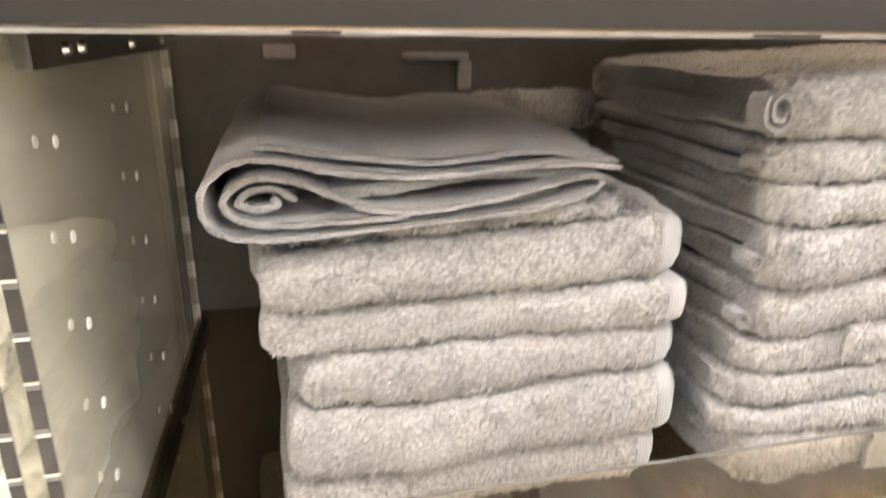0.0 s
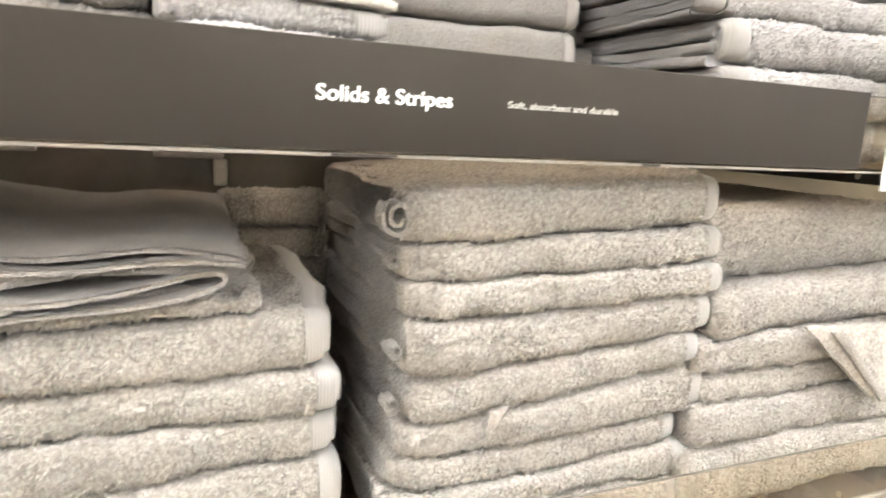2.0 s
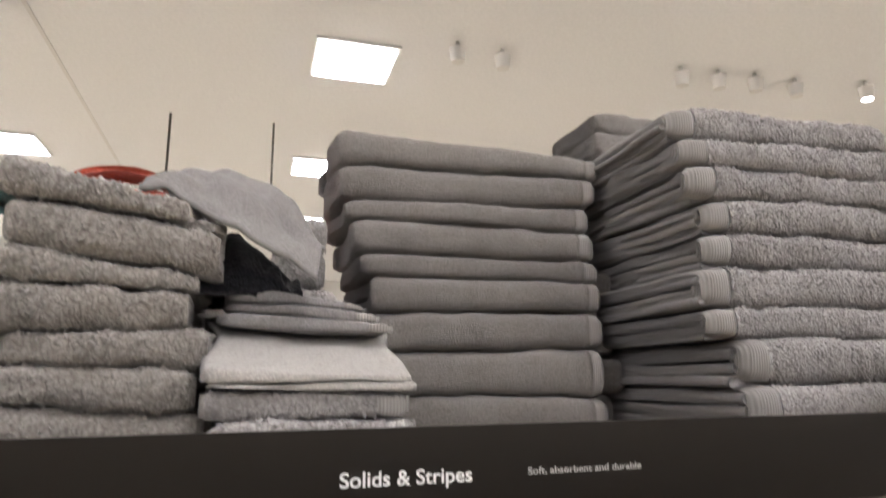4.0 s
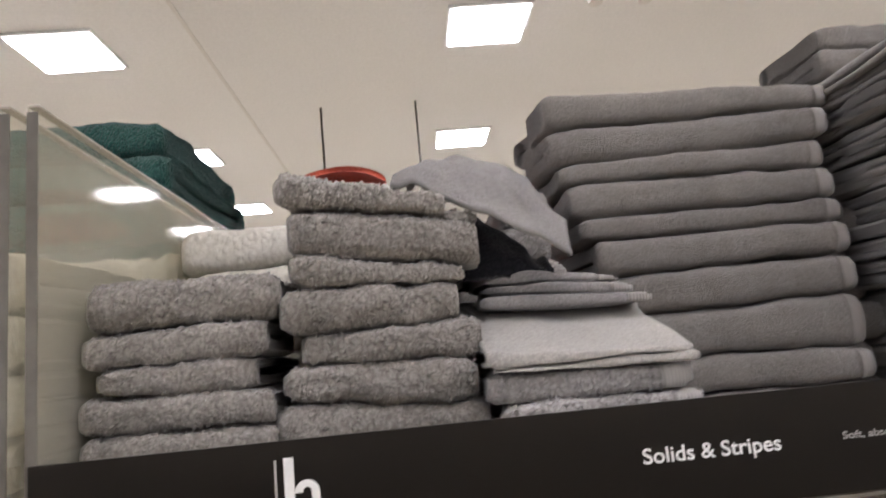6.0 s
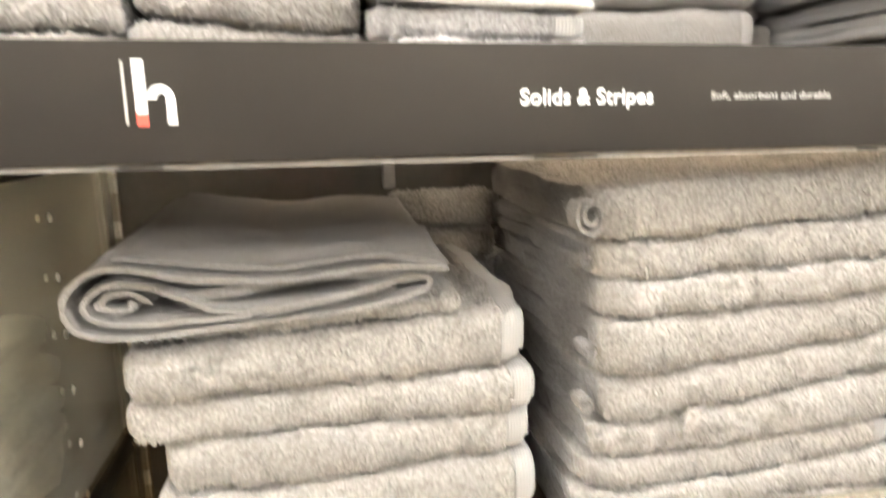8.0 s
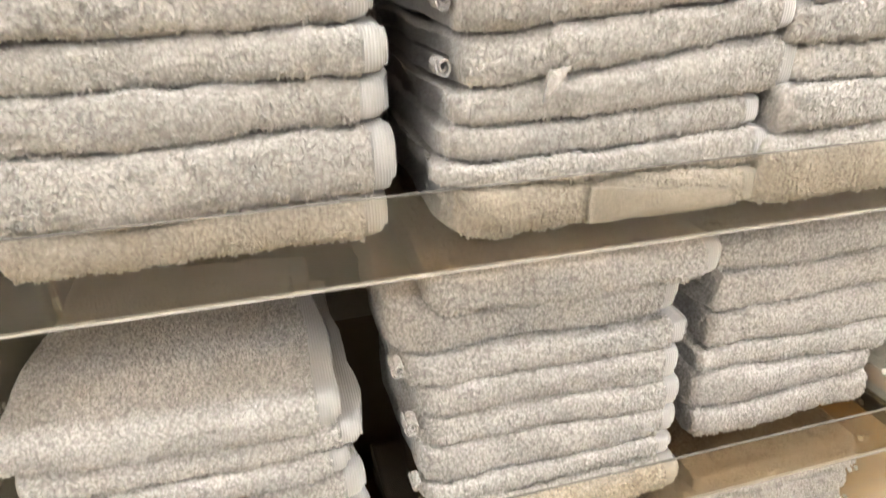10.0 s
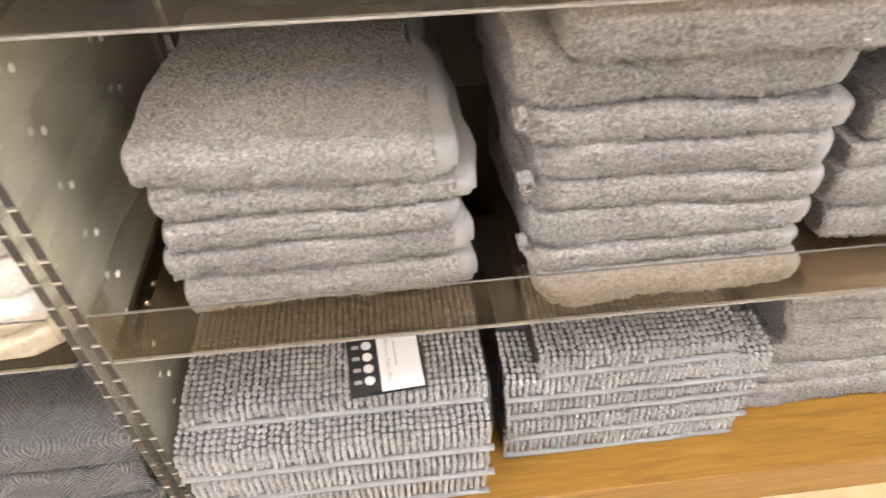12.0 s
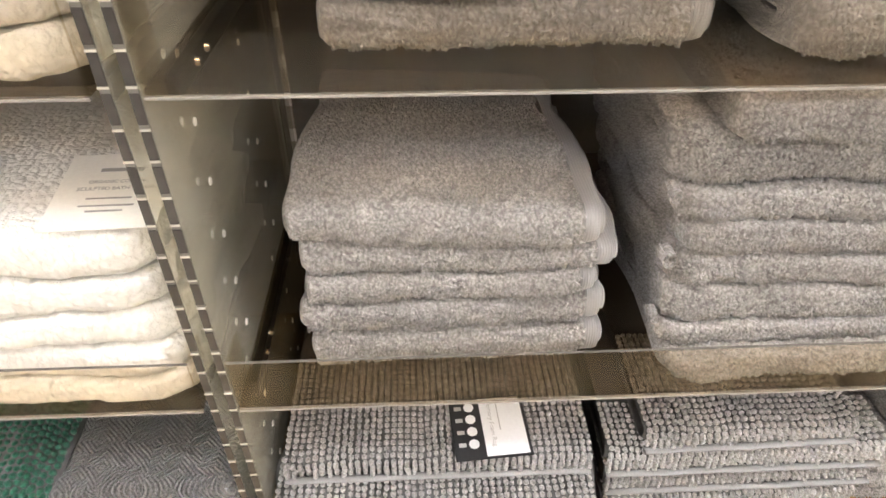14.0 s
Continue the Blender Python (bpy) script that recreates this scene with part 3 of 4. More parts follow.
def words(text, x, z, size, width, material, parent, y=-0.0048, name="lettering", turn=None, bold=0.016):
    """Flat lettering that starts at x and is stretched to the given width."""
    cu = bpy.data.curves.new(name, "FONT")
    cu.body, cu.size, cu.offset = text, size, size * bold
    tmp = bpy.data.objects.new(name, cu)
    scene.collection.objects.link(tmp)
    bpy.context.view_layer.update()
    me = bpy.data.meshes.new_from_object(tmp)
    bpy.data.objects.remove(tmp)
    w = max(v.co.x for v in me.vertices)
    me.materials.clear()
    ob = link(name, me, material, parent)
    s = width / w
    ob.matrix_basis = (turn or pose(x, y, z, 90)) @ Matrix.Diagonal((s, 1, 1, 1))
    return ob


def bar(x0, x1, z0, z1, material, parent, name="printed_bar", y=-0.0047):
    return part(name, box_bm(x0, x1, y, y + 0.0004, z0, z1), material, parent)


words("Solids & Stripes", 0.0, 1.5465, 0.0185, 0.125, WHITE, sign)
words("Soft, absorbent and durable", 0.182, 1.5498, 0.0088, 0.126, FAINT, sign)
# the mark: a thin line, a tall stem with a red foot, and an arch beside it
bar(-0.3165, -0.3145, 1.534, 1.582, FAINT, sign)
bar(-0.3085, -0.3000, 1.5425, 1.583, WHITE, sign, "mark_stem")
bar(-0.3085, -0.3000, 1.5330, 1.5420, RED, sign, "mark_foot")
bm = bmesh.new()
arch = []
for i in range(17):
    a = math.pi * (1 - i / 16)
    arch.append((-0.2895 + 0.0105 * math.cos(a), 1.5535 + 0.0105 * math.sin(a), -0.2895 + 0.0035 * math.cos(a), 1.5535 + 0.0045 * math.sin(a)))
arch.append((-0.279, 1.534, -0.286, 1.534))
vs = [(bm.verts.new((p[0], -0.0047, p[1])), bm.verts.new((p[2], -0.0047, p[3]))) for p in arch]
for p, q in zip(vs, vs[1:]):
    bm.faces.new((p[0], q[0], q[1], p[1]))
part("mark_arch", bm, WHITE, sign)

for x, w in ((-0.31, 0.016), (0.045, 0.03), (0.36, 0.012)):
    part("scuff", box_bm(x - w, x + w, -0.0018, -0.0011, 1.499, 1.5015), EDGE_DARK, sign, "dark scuff on the lower rim")

price = part("price_card", box_bm(0.716, 0.9, -0.0125, -0.0095, 1.478, 1.705, 0.0008), CARD)
tagged(price, "white price card with an orange top band", "price card")
part("top_band", box_bm(0.716, 0.9, -0.0135, -0.0127, 1.664, 1.705), ORANGE, price, "orange band")
part("clip", box_bm(0.7, 0.74, -0.009, -0.0015, 1.53, 1.56, 0.001), LIP, price, "clear plastic clip")

# ---- middle shelf: stacks of grey towels ----
A0 = SHELF_A + 0.009
G = "grey terry towel folded in a stack on the middle shelf"
stack([(-0.372, 0.030, 1.322, 1.337, 0.0), (-0.366, 0.032, 1.269, 1.272, 0.004), (-0.345, 0.040, 1.226, 1.221, 0.004), (-0.35, 0.036, 1.164, 1.168, 0.0), (-0.364, 0.032, 1.086, 1.092, 0.012), (0, 0, A0, A0, 0)],
      G, "towels in the left middle stack", 0.07, 0.4, GREY, HEM, grow=0.012)
centre = stack([(0.103, 0.497, 1.472, 1.489, 0.0), (0.11, 0.508, 1.405, 1.424, 0.0), (0.112, 0.512, 1.366, 1.381, -0.004), (0.112, 0.508, 1.326, 1.341, -0.006), (0.112, 0.496, 1.257, 1.29, 0.0), (0.106, 0.518, 1.2, 1.244, 0.004), (0.1, 0.487, 1.164, 1.174, 0.006), (0.1, 0.492, 1.125, 1.131, 0.002), (0.102, 0.503, 1.1, 1.088, -0.004), (0, 0, A0, A0, 0)],
      G, "towels in the centre middle stack", 0.042, 0.42, GREY, HEM, grow=0.014, corners=((0.045, 0.03), (0.016, 0.008)))
right_middle = stack([(0.52, 0.9, 1.445, 1.45, 0.05), (0.518, 0.91, 1.34, 1.357, 0.0), (0.512, 0.9, 1.275, 1.292, 0.004), (0.52, 0.905, 1.225, 1.235, 0.01), (0.505, 0.915, 1.185, 1.185, 0.0), (0.508, 0.91, 1.125, 1.125, 0.0), (0, 0, A0, A0, 0)],
      G, "towels in the right middle stack", 0.035, 0.42, GREY, None, grow=0.016)
stack(evenly(-0.07, 0.13, A0, 1.415, 7), "grey towel folded in shade at the back of the shelf", "back row towels", 0.47, 0.12, GREY, None, step=0.008)

# the loosely rolled towel on top of the first stack
fold = smooth_path([(-0.052, 1.390), (-0.13, 1.397), (-0.215, 1.390), (-0.29, 1.395), (-0.332, 1.405), (-0.37, 1.408), (-0.398, 1.39), (-0.402, 1.368), (-0.388, 1.350), (-0.35, 1.344), (-0.27, 1.348), (-0.18, 1.354), (-0.11, 1.361), (-0.078, 1.369), (-0.07, 1.378), (-0.085, 1.383), (-0.12, 1.378), (-0.17, 1.368), (-0.22, 1.361), (-0.27, 1.365), (-0.305, 1.38), (-0.335, 1.392), (-0.362, 1.394), (-0.382, 1.383), (-0.385, 1.37), (-0.372, 1.360), (-0.34, 1.356), (-0.28, 1.357), (-0.24, 1.357)])
rolled = cloth_sheet("bath_towel", fold, 0.055, 0.46, 0.005, GREY_FLAT, seed=3, lift=0.012)
tagged(rolled, "loosely rolled grey towel lying open-ended on the stack", "towel", "towels in the left middle stack")
cloth_sheet("outer_layer", smooth_path([(-0.05, 1.397), (-0.13, 1.405), (-0.215, 1.399), (-0.29, 1.404), (-0.34, 1.413), (-0.36, 1.414)]), 0.062, 0.46, 0.005, GREY_FLAT, rolled, seed=5, lift=0.014)
cloth_sheet("inner_roll", smooth_path([(-0.33, 1.37), (-0.345, 1.381), (-0.365, 1.382), (-0.375, 1.373), (-0.36, 1.367), (-0.345, 1.369), (-0.35, 1.374)]), 0.065, 0.3, 0.006, GREY_FLAT, rolled, seed=6)
cloth_sheet("inner_fold", smooth_path([(-0.31, 1.374), (-0.25, 1.379), (-0.18, 1.386), (-0.12, 1.389), (-0.07, 1.386)]), 0.068, 0.4, 0.011, GREY_FLAT, rolled, seed=8)
cloth_sheet("lower_fold", smooth_path([(-0.34, 1.352), (-0.25, 1.354), (-0.17, 1.36), (-0.1, 1.368)]), 0.075, 0.4, 0.008, GREY_FLAT, rolled, seed=9)
towel("bath_towel", "thin grey towel folded flat under the rolled one", -0.375, -0.03, 0.085, 0.36, 1.3235, 1.344, 1.338, 1.352, GREY, None, "towels in the left middle stack")



def flap(name, corners, material, parent, label, bulge=0.008, thick=0.005, seed=1, n=24):
    """A turned-over piece of cloth between four corners, bulging towards the front."""
    a, b, c, d = (np.array(p, float) for p in corners)
    u, v = np.meshgrid(np.linspace(0, 1, n), np.linspace(0, 1, n), indexing="ij")
    u, v = u[..., None], v[..., None]
    P = a * (1 - u) * (1 - v) + b * u * (1 - v) + c * u * v + d * (1 - u) * v
    P[..., 1] -= bulge * (np.sin(np.pi * u) * np.sin(np.pi * v))[..., 0] + 0.004 * vnoise(P, 0.03, seed)
    back = P[:, ::-1] + np.array([0, thick, 0])
    return link(name, grid_mesh(name, np.concatenate([P, back], 1), caps=True), material, parent, label)


def rolled_corner(parent, x, y, z, r, material=None, turns=1.6):
    """The spiral end of a towel's inner layers that peeps out at its front corner."""
    a = np.linspace(0, turns * 2 * math.pi, 34)
    k = r * (1 - 0.72 * a / a[-1])
    line = np.stack([x + 0.8 * k * np.cos(a + 2.4), z + k * np.sin(a + 2.4)], 1)
    return cloth_sheet("rolled_corner", line - np.array([0.01, 0]), y + 0.004, y + 0.03, r * 0.22, material or GREY_FLAT, parent, "spiral of rolled inner layers", ny=14, seed=int(x * 1000) % 50, fluff=0.0004)


for i, (x, y, z, r) in {0: (0.106, 0.046, 1.437, 0.021), 1: (0.108, 0.06, 1.387, 0.008), 3: (0.11, 0.05, 1.292, 0.010), 4: (0.11, 0.052, 1.228, 0.011)}.items():
    rolled_corner(centre[i], x, y, z, r)
flap("turned_hem", ((0.262, 0.026, 1.092), (0.45, 0.02, 1.07), (0.46, 0.024, 1.048), (0.265, 0.03, 1.045)), GREY_FLAT, centre[8], "turned-out smooth hem")
flap("turned_corner", ((0.205, 0.03, 1.222), (0.228, 0.032, 1.226), (0.22, 0.036, 1.206), (0.2, 0.034, 1.19)), GREY, centre[5], "turned-out corner", 0.004)
flap("turned_corner", ((0.66, 0.018, 1.293), (0.875, 0.014, 1.288), (0.84, 0.012, 1.172), (0.81, 0.012, 1.178)), GREY, right_middle[2], "corner hanging down in a point", 0.012, 0.006)
flap("turned_corner", ((0.7, 0.006, 1.285), (0.72, 0.004, 1.285), (0.835, 0.002, 1.176), (0.82, 0.004, 1.174)), GREY_FLAT, right_middle[2], "smooth hem edge of the hanging corner", 0.003, 0.005)
clip = part("wall_clip", box_bm(-0.148, -0.036, 0.635, 0.6555, 1.456, 1.468, 0.004), WHITE_METAL)
part("clip_arm", box_bm(-0.054, -0.03, 0.638, 0.6555, 1.408, 1.4555, 0.005), WHITE_METAL, clip)
tab = part("wall_tab", box_bm(-0.37, -0.32, 0.64, 0.6555, 1.459, 1.48, 0.004), WHITE_METAL)
tagged(tab, "small beige plastic tab on the back panel", "clip")
tagged(clip, "small white metal clip on the back panel", "clip")

# ---- lower shelf ----
B0 = SHELF_B + 0.009
G = "grey terry towel folded in a stack on the lower shelf"
stack([(-0.416, -0.046, 0.862, 0.85, -0.004), (-0.41, -0.015, 0.803, 0.79, 0.0), (-0.418, -0.026, 0.747, 0.752, 0.0), (-0.416, -0.022, 0.70, 0.71, 0.0), (-0.408, -0.014, 0.652, 0.65, 0.002), (0, 0, B0, B0, 0)],
      G, "towels in the left lower stack", 0.058, 0.42, COOL, HEM, square=0.85, pile_size=1.05)
lower = stack([(0.08, 0.452, 1.0, 1.0, -0.03), (0.03, 0.445, 0.94, 0.95, 0.012), (0.05, 0.452, 0.868, 0.864, 0.0), (0.056, 0.452, 0.823, 0.818, 0.0), (0.062, 0.458, 0.775, 0.757, 0.0), (0.07, 0.456, 0.72, 0.71, 0.0), (0.07, 0.45, 0.658, 0.652, -0.012), (0.075, 0.46, 0.62, 0.62, -0.042), (0, 0, B0, B0, 0)],
      G, "towels in the centre lower stack", 0.058, 0.42, COOL, HEM, corners=((0.045, 0.03), (0.016, 0.008)), pile_size=1.05)
stack([(0.53, 0.88, 0.96, 0.96, 0.0), (0.525, 0.885, 0.895, 0.9, 0.0), (0.53, 0.88, 0.825, 0.83, 0.0), (0.525, 0.885, 0.757, 0.76, 0.0), (0.52, 0.88, 0.72, 0.7, 0.0), (0.54, 0.88, 0.64, 0.65, 0.0), (0, 0, B0, B0, 0)],
      G, "towels in the right lower stack", 0.1, 0.4, COOL, None)

for i, (x, y, z, r) in {2: (0.046, 0.048, 0.866, 0.011), 3: (0.06, 0.048, 0.774, 0.013), 5: (0.064, 0.05, 0.668, 0.009)}.items():
    rolled_corner(lower[i], x, y, z, r, COOL)


# ---- base deck: bath mats ----
def blob(n=6):
    """A low rounded nub: places and faces, about 1 across."""
    v, f = [(0, 0, 0.5)], []
    for k, (r, z) in enumerate(((0.38, 0.36), (0.52, 0.02), (0.4, -0.3))):
        v += [(r * math.cos(2 * math.pi * (i + 0.5 * k) / n), r * math.sin(2 * math.pi * (i + 0.5 * k) / n), z) for i in range(n)]
    for i in range(n):
        f.append((0, 1 + i, 1 + (i + 1) % n))
        for k in (0, 1):
            a, b = 1 + k * n, 1 + (k + 1) * n
            f += [(a + i, b + i, a + (i + 1) % n), (a + (i + 1) % n, b + i, b + (i + 1) % n)]
    return np.array(v), np.array(f)


def bath_mat(label, x0, x1, yf, depth, z0, z1, z0r, z1r, material, group, pitch=0.0115, show=0.2, nubs=True):
    """A folded chenille mat: a backing slab, a pile of round nubs in rows over its front and top, and a smooth hem along its lower edge."""
    seed = int(RNG.integers(1, 900))
    rng = np.random.default_rng(seed)
    ob = link("bath_mat", grid_mesh("bath_mat", folded(x0 + 0.004, x1 - 0.004, yf + 0.005, depth, z0, z1 - 0.006, z0r, z1r - 0.006, np.linspace(0, 1, 60), seed, 0.0006 if nubs else 0.002, 0.002, 0.7), caps=True), BACKING if nubs else material)
    tagged(ob, label, "bath mat", group)
    if not nubs:
        return ob
    h = z1 - z0
    r = min(h / 2, 0.02)
    cols = np.arange(x0 + pitch * 0.5, x1 - pitch * 0.3, pitch)
    arc = np.arange(0.012, h - r * 0.4 + show, pitch)
    V, F = blob()
    vs, fs = [], []
    for i, x in enumerate(cols):
        u = (x - x0) / (x1 - x0)
        lo, hi = z0 + (z0r - z0) * u, z1 + (z1r - z1) * u
        for s in arc + rng.uniform(-0.22, 0.22) * pitch:
            if s < 0.012:
                continue
            flat = hi - lo - r
            if s < flat:
                y, z, tilt = yf, lo + s, 90.0
            elif s < flat + r * 1.57:
                a = (s - flat) / r
                y, z, tilt = yf + r - r * math.cos(a), lo + flat + r * math.sin(a), 90 - math.degrees(a)
            else:
                y, z, tilt = yf + r + (s - flat - r * 1.57), hi, 0.0
            z += 0.003 * math.sin(x * 37 + seed) * (tilt < 90)
            c, sn = math.cos(math.radians(tilt)), math.sin(math.radians(tilt))
            k = pitch * rng.uniform(0.84, 1.08)
            q = V * (k * 0.84, k * 0.96, k * 1.25)
            q[:, 1] -= 0.4 * np.maximum(q[:, 2], 0)
            q = np.stack([q[:, 0] + x + rng.uniform(-1, 1) * 0.0012, q[:, 1] * c - q[:, 2] * sn + y, q[:, 1] * sn + q[:, 2] * c + z - 0.003], 1)
            fs.append(F + len(V) * len(vs))
            vs.append(q)
    me = bpy.data.meshes.new("nub_pile")
    me.from_pydata(np.concatenate(vs).tolist(), [], np.concatenate(fs).tolist())
    me.shade_smooth()
    pile = link("nub_pile", me, material, ob, "pile of small round chenille nubs in rows")
    tagged(pile, kind="stuff")
    line = np.stack([np.linspace(x0 + 0.002, x1 - 0.002, 40), np.full(40, yf - 0.006), np.linspace(z0 + 0.0045, z0r + 0.0045, 40)], 1)
    line[:, 1] += 0.002 * vnoise(line, 0.06, seed)
    t = np.linspace(0, 2 * np.pi, 8, endpoint=False)
    tube = line[:, None, :] + np.stack([0 * t, 0.007 * np.cos(t), 0.0036 * np.sin(t)], 1)[None]
    link("hem", grid_mesh("hem", tube, caps=True), PIPING, ob, "smooth grey hem")
    return ob


M = "grey chenille bath mat with ribbed nubs, folded in a stack"
ml = [(-0.492, 0.012, 0.378, 0.378, 0.045), (-0.505, 0.018, 0.333, 0.331, -0.012), (-0.495, 0.02, 0.268, 0.27, -0.02), (-0.498, 0.015, 0.2, 0.2, -0.015), (0, 0, DECK, DECK, 0)]
mr = [(0.1, 0.46, 0.402, 0.41, 0.062), (0.045, 0.53, 0.352, 0.36, 0.06), (0.05, 0.53, 0.292, 0.292, 0.058), (0.052, 0.52, 0.238, 0.242, 0.048), (0.05, 0.51, 0.18, 0.185, 0.05), (0, 0, DECK, DECK, 0)]
for rows, where in ((ml, "mats in the left stack"), (mr, "mats in the right stack")):
    for (xl, xr, zl, zr, y), (_, _, bl, br, _) in zip(rows[:-1], rows[1:]):
        bath_mat(M, xl, xr, y, 0.45, bl + 0.001, zl, br + 0.001, zr, MAT_GREY, where, show=0.22 if zl > 0.37 else 0.1)
stack(evenly(0.55, 0.9, DECK + 0.001, 0.5, 9, 0.008, 0.008), "grey folded towel on the oak base deck", "towels on the base deck", 0.085, 0.4, COOL, None)

# paper band round the upper mat
tag = part("paper_label", box_bm(-0.063, 0.063, -0.0008, 0.0008, 0, 0.115, 0.0003), BLACK_CARD)
tagged(tag, "black and white paper label banded round the mat", "label")
part("white_panel", box_bm(-0.012, 0.058, -0.0016, -0.001, 0.004, 0.112), CARD, tag, "white panel")
for i in range(4):
    bm = bmesh.new()
    bmesh.ops.create_cone(bm, cap_ends=True, segments=20, radius1=0.0085, radius2=0.0085, depth=0.0005, matrix=pose(-0.03, -0.0013, 0.028 + i * 0.023, 90))
    part("white_dot", bm, WHITE, tag)
    bar(-0.055, -0.043, 0.024 + i * 0.023, 0.031 + i * 0.023, FAINT, tag, y=-0.0014)
words("Memory Foam Rug", 0, 0, 0.0105, 0.088, FAINT, tag, turn=pose(0.001, -0.0018, 0.108, 90) @ Matrix.Rotation(-math.pi / 2, 4, "Z"), bold=0.0)
part("printed_bar", box_bm(0.016, 0.018, -0.0021, -0.0017, 0.05, 0.1), FAINT, tag)
tag.matrix_basis = pose(-0.15, 0.036, 0.384, -86, 0, 4)

# ---- top shelf ----
T0 = SHELF_T + 0.009
G = "grey terry towel folded in a stack on the top shelf"
stack([(-0.505, -0.315, 1.757, 1.752, 0.0), (-0.5, -0.34, 1.706, 1.708, 0.006), (-0.5, -0.34, 1.672, 1.672, 0.0), (-0.507, -0.333, 1.645, 1.64, 0.0), (-0.503, -0.335, 1.61, 1.605, 0.0), (-0.5, -0.335, 1.57, 1.57, 0.0), (0, 0, T0, T0, 0)],
      G, "towels in the first top stack", 0.05, 0.22, GREY, None, pile_size=0.68)
stack(evenly(-0.315, -0.085, T0, 1.745, 5, 0.006, 0.006), "dark grey towel folded at the back of the shelf", "back row cloths on the top shelf", 0.31, 0.17, GREY_FLAT, None, step=0.008)
stack([(-0.292, -0.125, 1.829, 1.806, 0.03), (-0.302, -0.12, 1.812, 1.79, 0.0), (-0.303, -0.136, 1.77, 1.742, 0.004), (-0.322, -0.138, 1.735, 1.725, 0.0), (-0.297, -0.124, 1.69, 1.687, 0.006), (-0.318, -0.13, 1.657, 1.652, 0.0), (-0.318, -0.13, 1.625, 1.612, 0.0), (-0.315, -0.13, 1.57, 1.57, 0.0), (0, 0, T0, T0, 0)],
      G, "towels in the second top stack", 0.05, 0.24, GREY, None, pile_size=0.68)
towel("hand_towel", "purplish grey cloth slung over the towel stack", -0.305, -0.16, 0.05, 0.22, 1.815, 1.85, 1.795, 1.82, COOL, None, "towels in the second top stack")
stack([(-0.12, 0.07, 1.652, 1.646, 0.0), (-0.114, 0.074, 1.642, 1.637, -0.003), (0, 0, 1.633, 1.629, 0)],
      "thin white washcloth lying slanted on the pile", "washcloths on the top shelf", 0.02, 0.19, PALE, None, name="washcloth", layers=2, fluff=0.0006, droop=-0.062)
stack([(-0.118, 0.068, 1.632, 1.628, 0.004), (-0.112, 0.076, 1.605, 1.606, -0.004), (-0.12, 0.07, 1.581, 1.58, 0.0), (-0.115, 0.07, 1.555, 1.552, 0.0), (-0.115, 0.07, 1.53, 1.53, 0.0), (0, 0, T0, T0, 0)],
      "light grey washcloth folded in a stack on the top shelf", "washcloths on the top shelf", 0.022, 0.2, SILVER, HEM_LIGHT, name="washcloth", layers=2, fluff=0.0016, band=0.03, pile_size=0.6)
stack([(-0.112, 0.05, 1.742, 1.728, 0.02), (-0.108, 0.058, 1.726, 1.716, 0.012), (-0.112, 0.066, 1.712, 1.704, 0.0), (0, 0, 1.697, 1.69, 0)],
      "thin grey washcloth folded in a pile", "washcloths on the top shelf", 0.105, 0.17, DRAPE, HEM_FLAT, name="washcloth", layers=2, fluff=0.0006, step=0.006)


def heap(name, label, x0, x1, y0, y1, base, tops, material, group, seed=4, n=56):
    """A loosely dropped cloth: a lumpy dome with folds and a hanging rim. tops: heights along x, left to right."""
    u, v = np.meshgrid(np.linspace(-1, 1, n), np.linspace(-1, 1, n), indexing="ij")
    P = np.stack([x0 + (x1 - x0) * (u + 1) / 2, y0 + (y1 - y0) * (v + 1) / 2, 0 * u], -1)
    crest = np.interp((u + 1) / 2, np.linspace(0, 1, len(tops)), tops)
    rim = np.clip(1 - np.maximum(np.abs(u) ** 3.5, np.abs(v) ** 3), 0, 1) ** 0.45
    fold = 0.014 * np.sin(30 * (P[..., 0] + 0.7 * P[..., 1]) * 3 + 3 * vnoise(P, 0.05, seed)) * rim
    P[..., 2] = base + (crest - base) * rim + fold + 0.01 * vnoise(P, 0.04, seed + 1) * rim + 0.0015 * vnoise(P, 0.007, seed + 2)
    P[..., :2] += 0.008 * np.stack([vnoise(P, 0.05, seed + 3), vnoise(P, 0.05, seed + 5)], -1)
    under = P[:, ::-1].copy()
    under[..., 2] -= 0.006
    ob = link(name, grid_mesh(name, np.concatenate([P, under], 1), caps=True), material)
    return tagged(ob, label, "towel", group)


# Black heap paints the shade under the drape and closes a bright gap.
heap("hand_towel", "black cloth crumpled to stand in for the dark hollow under the drape", -0.19, -0.022, 0.12, 0.27, 1.738, (1.8, 1.82, 1.8, 1.785, 1.765, 1.75), BLACK_HOLLOW, "washcloths on the top shelf")


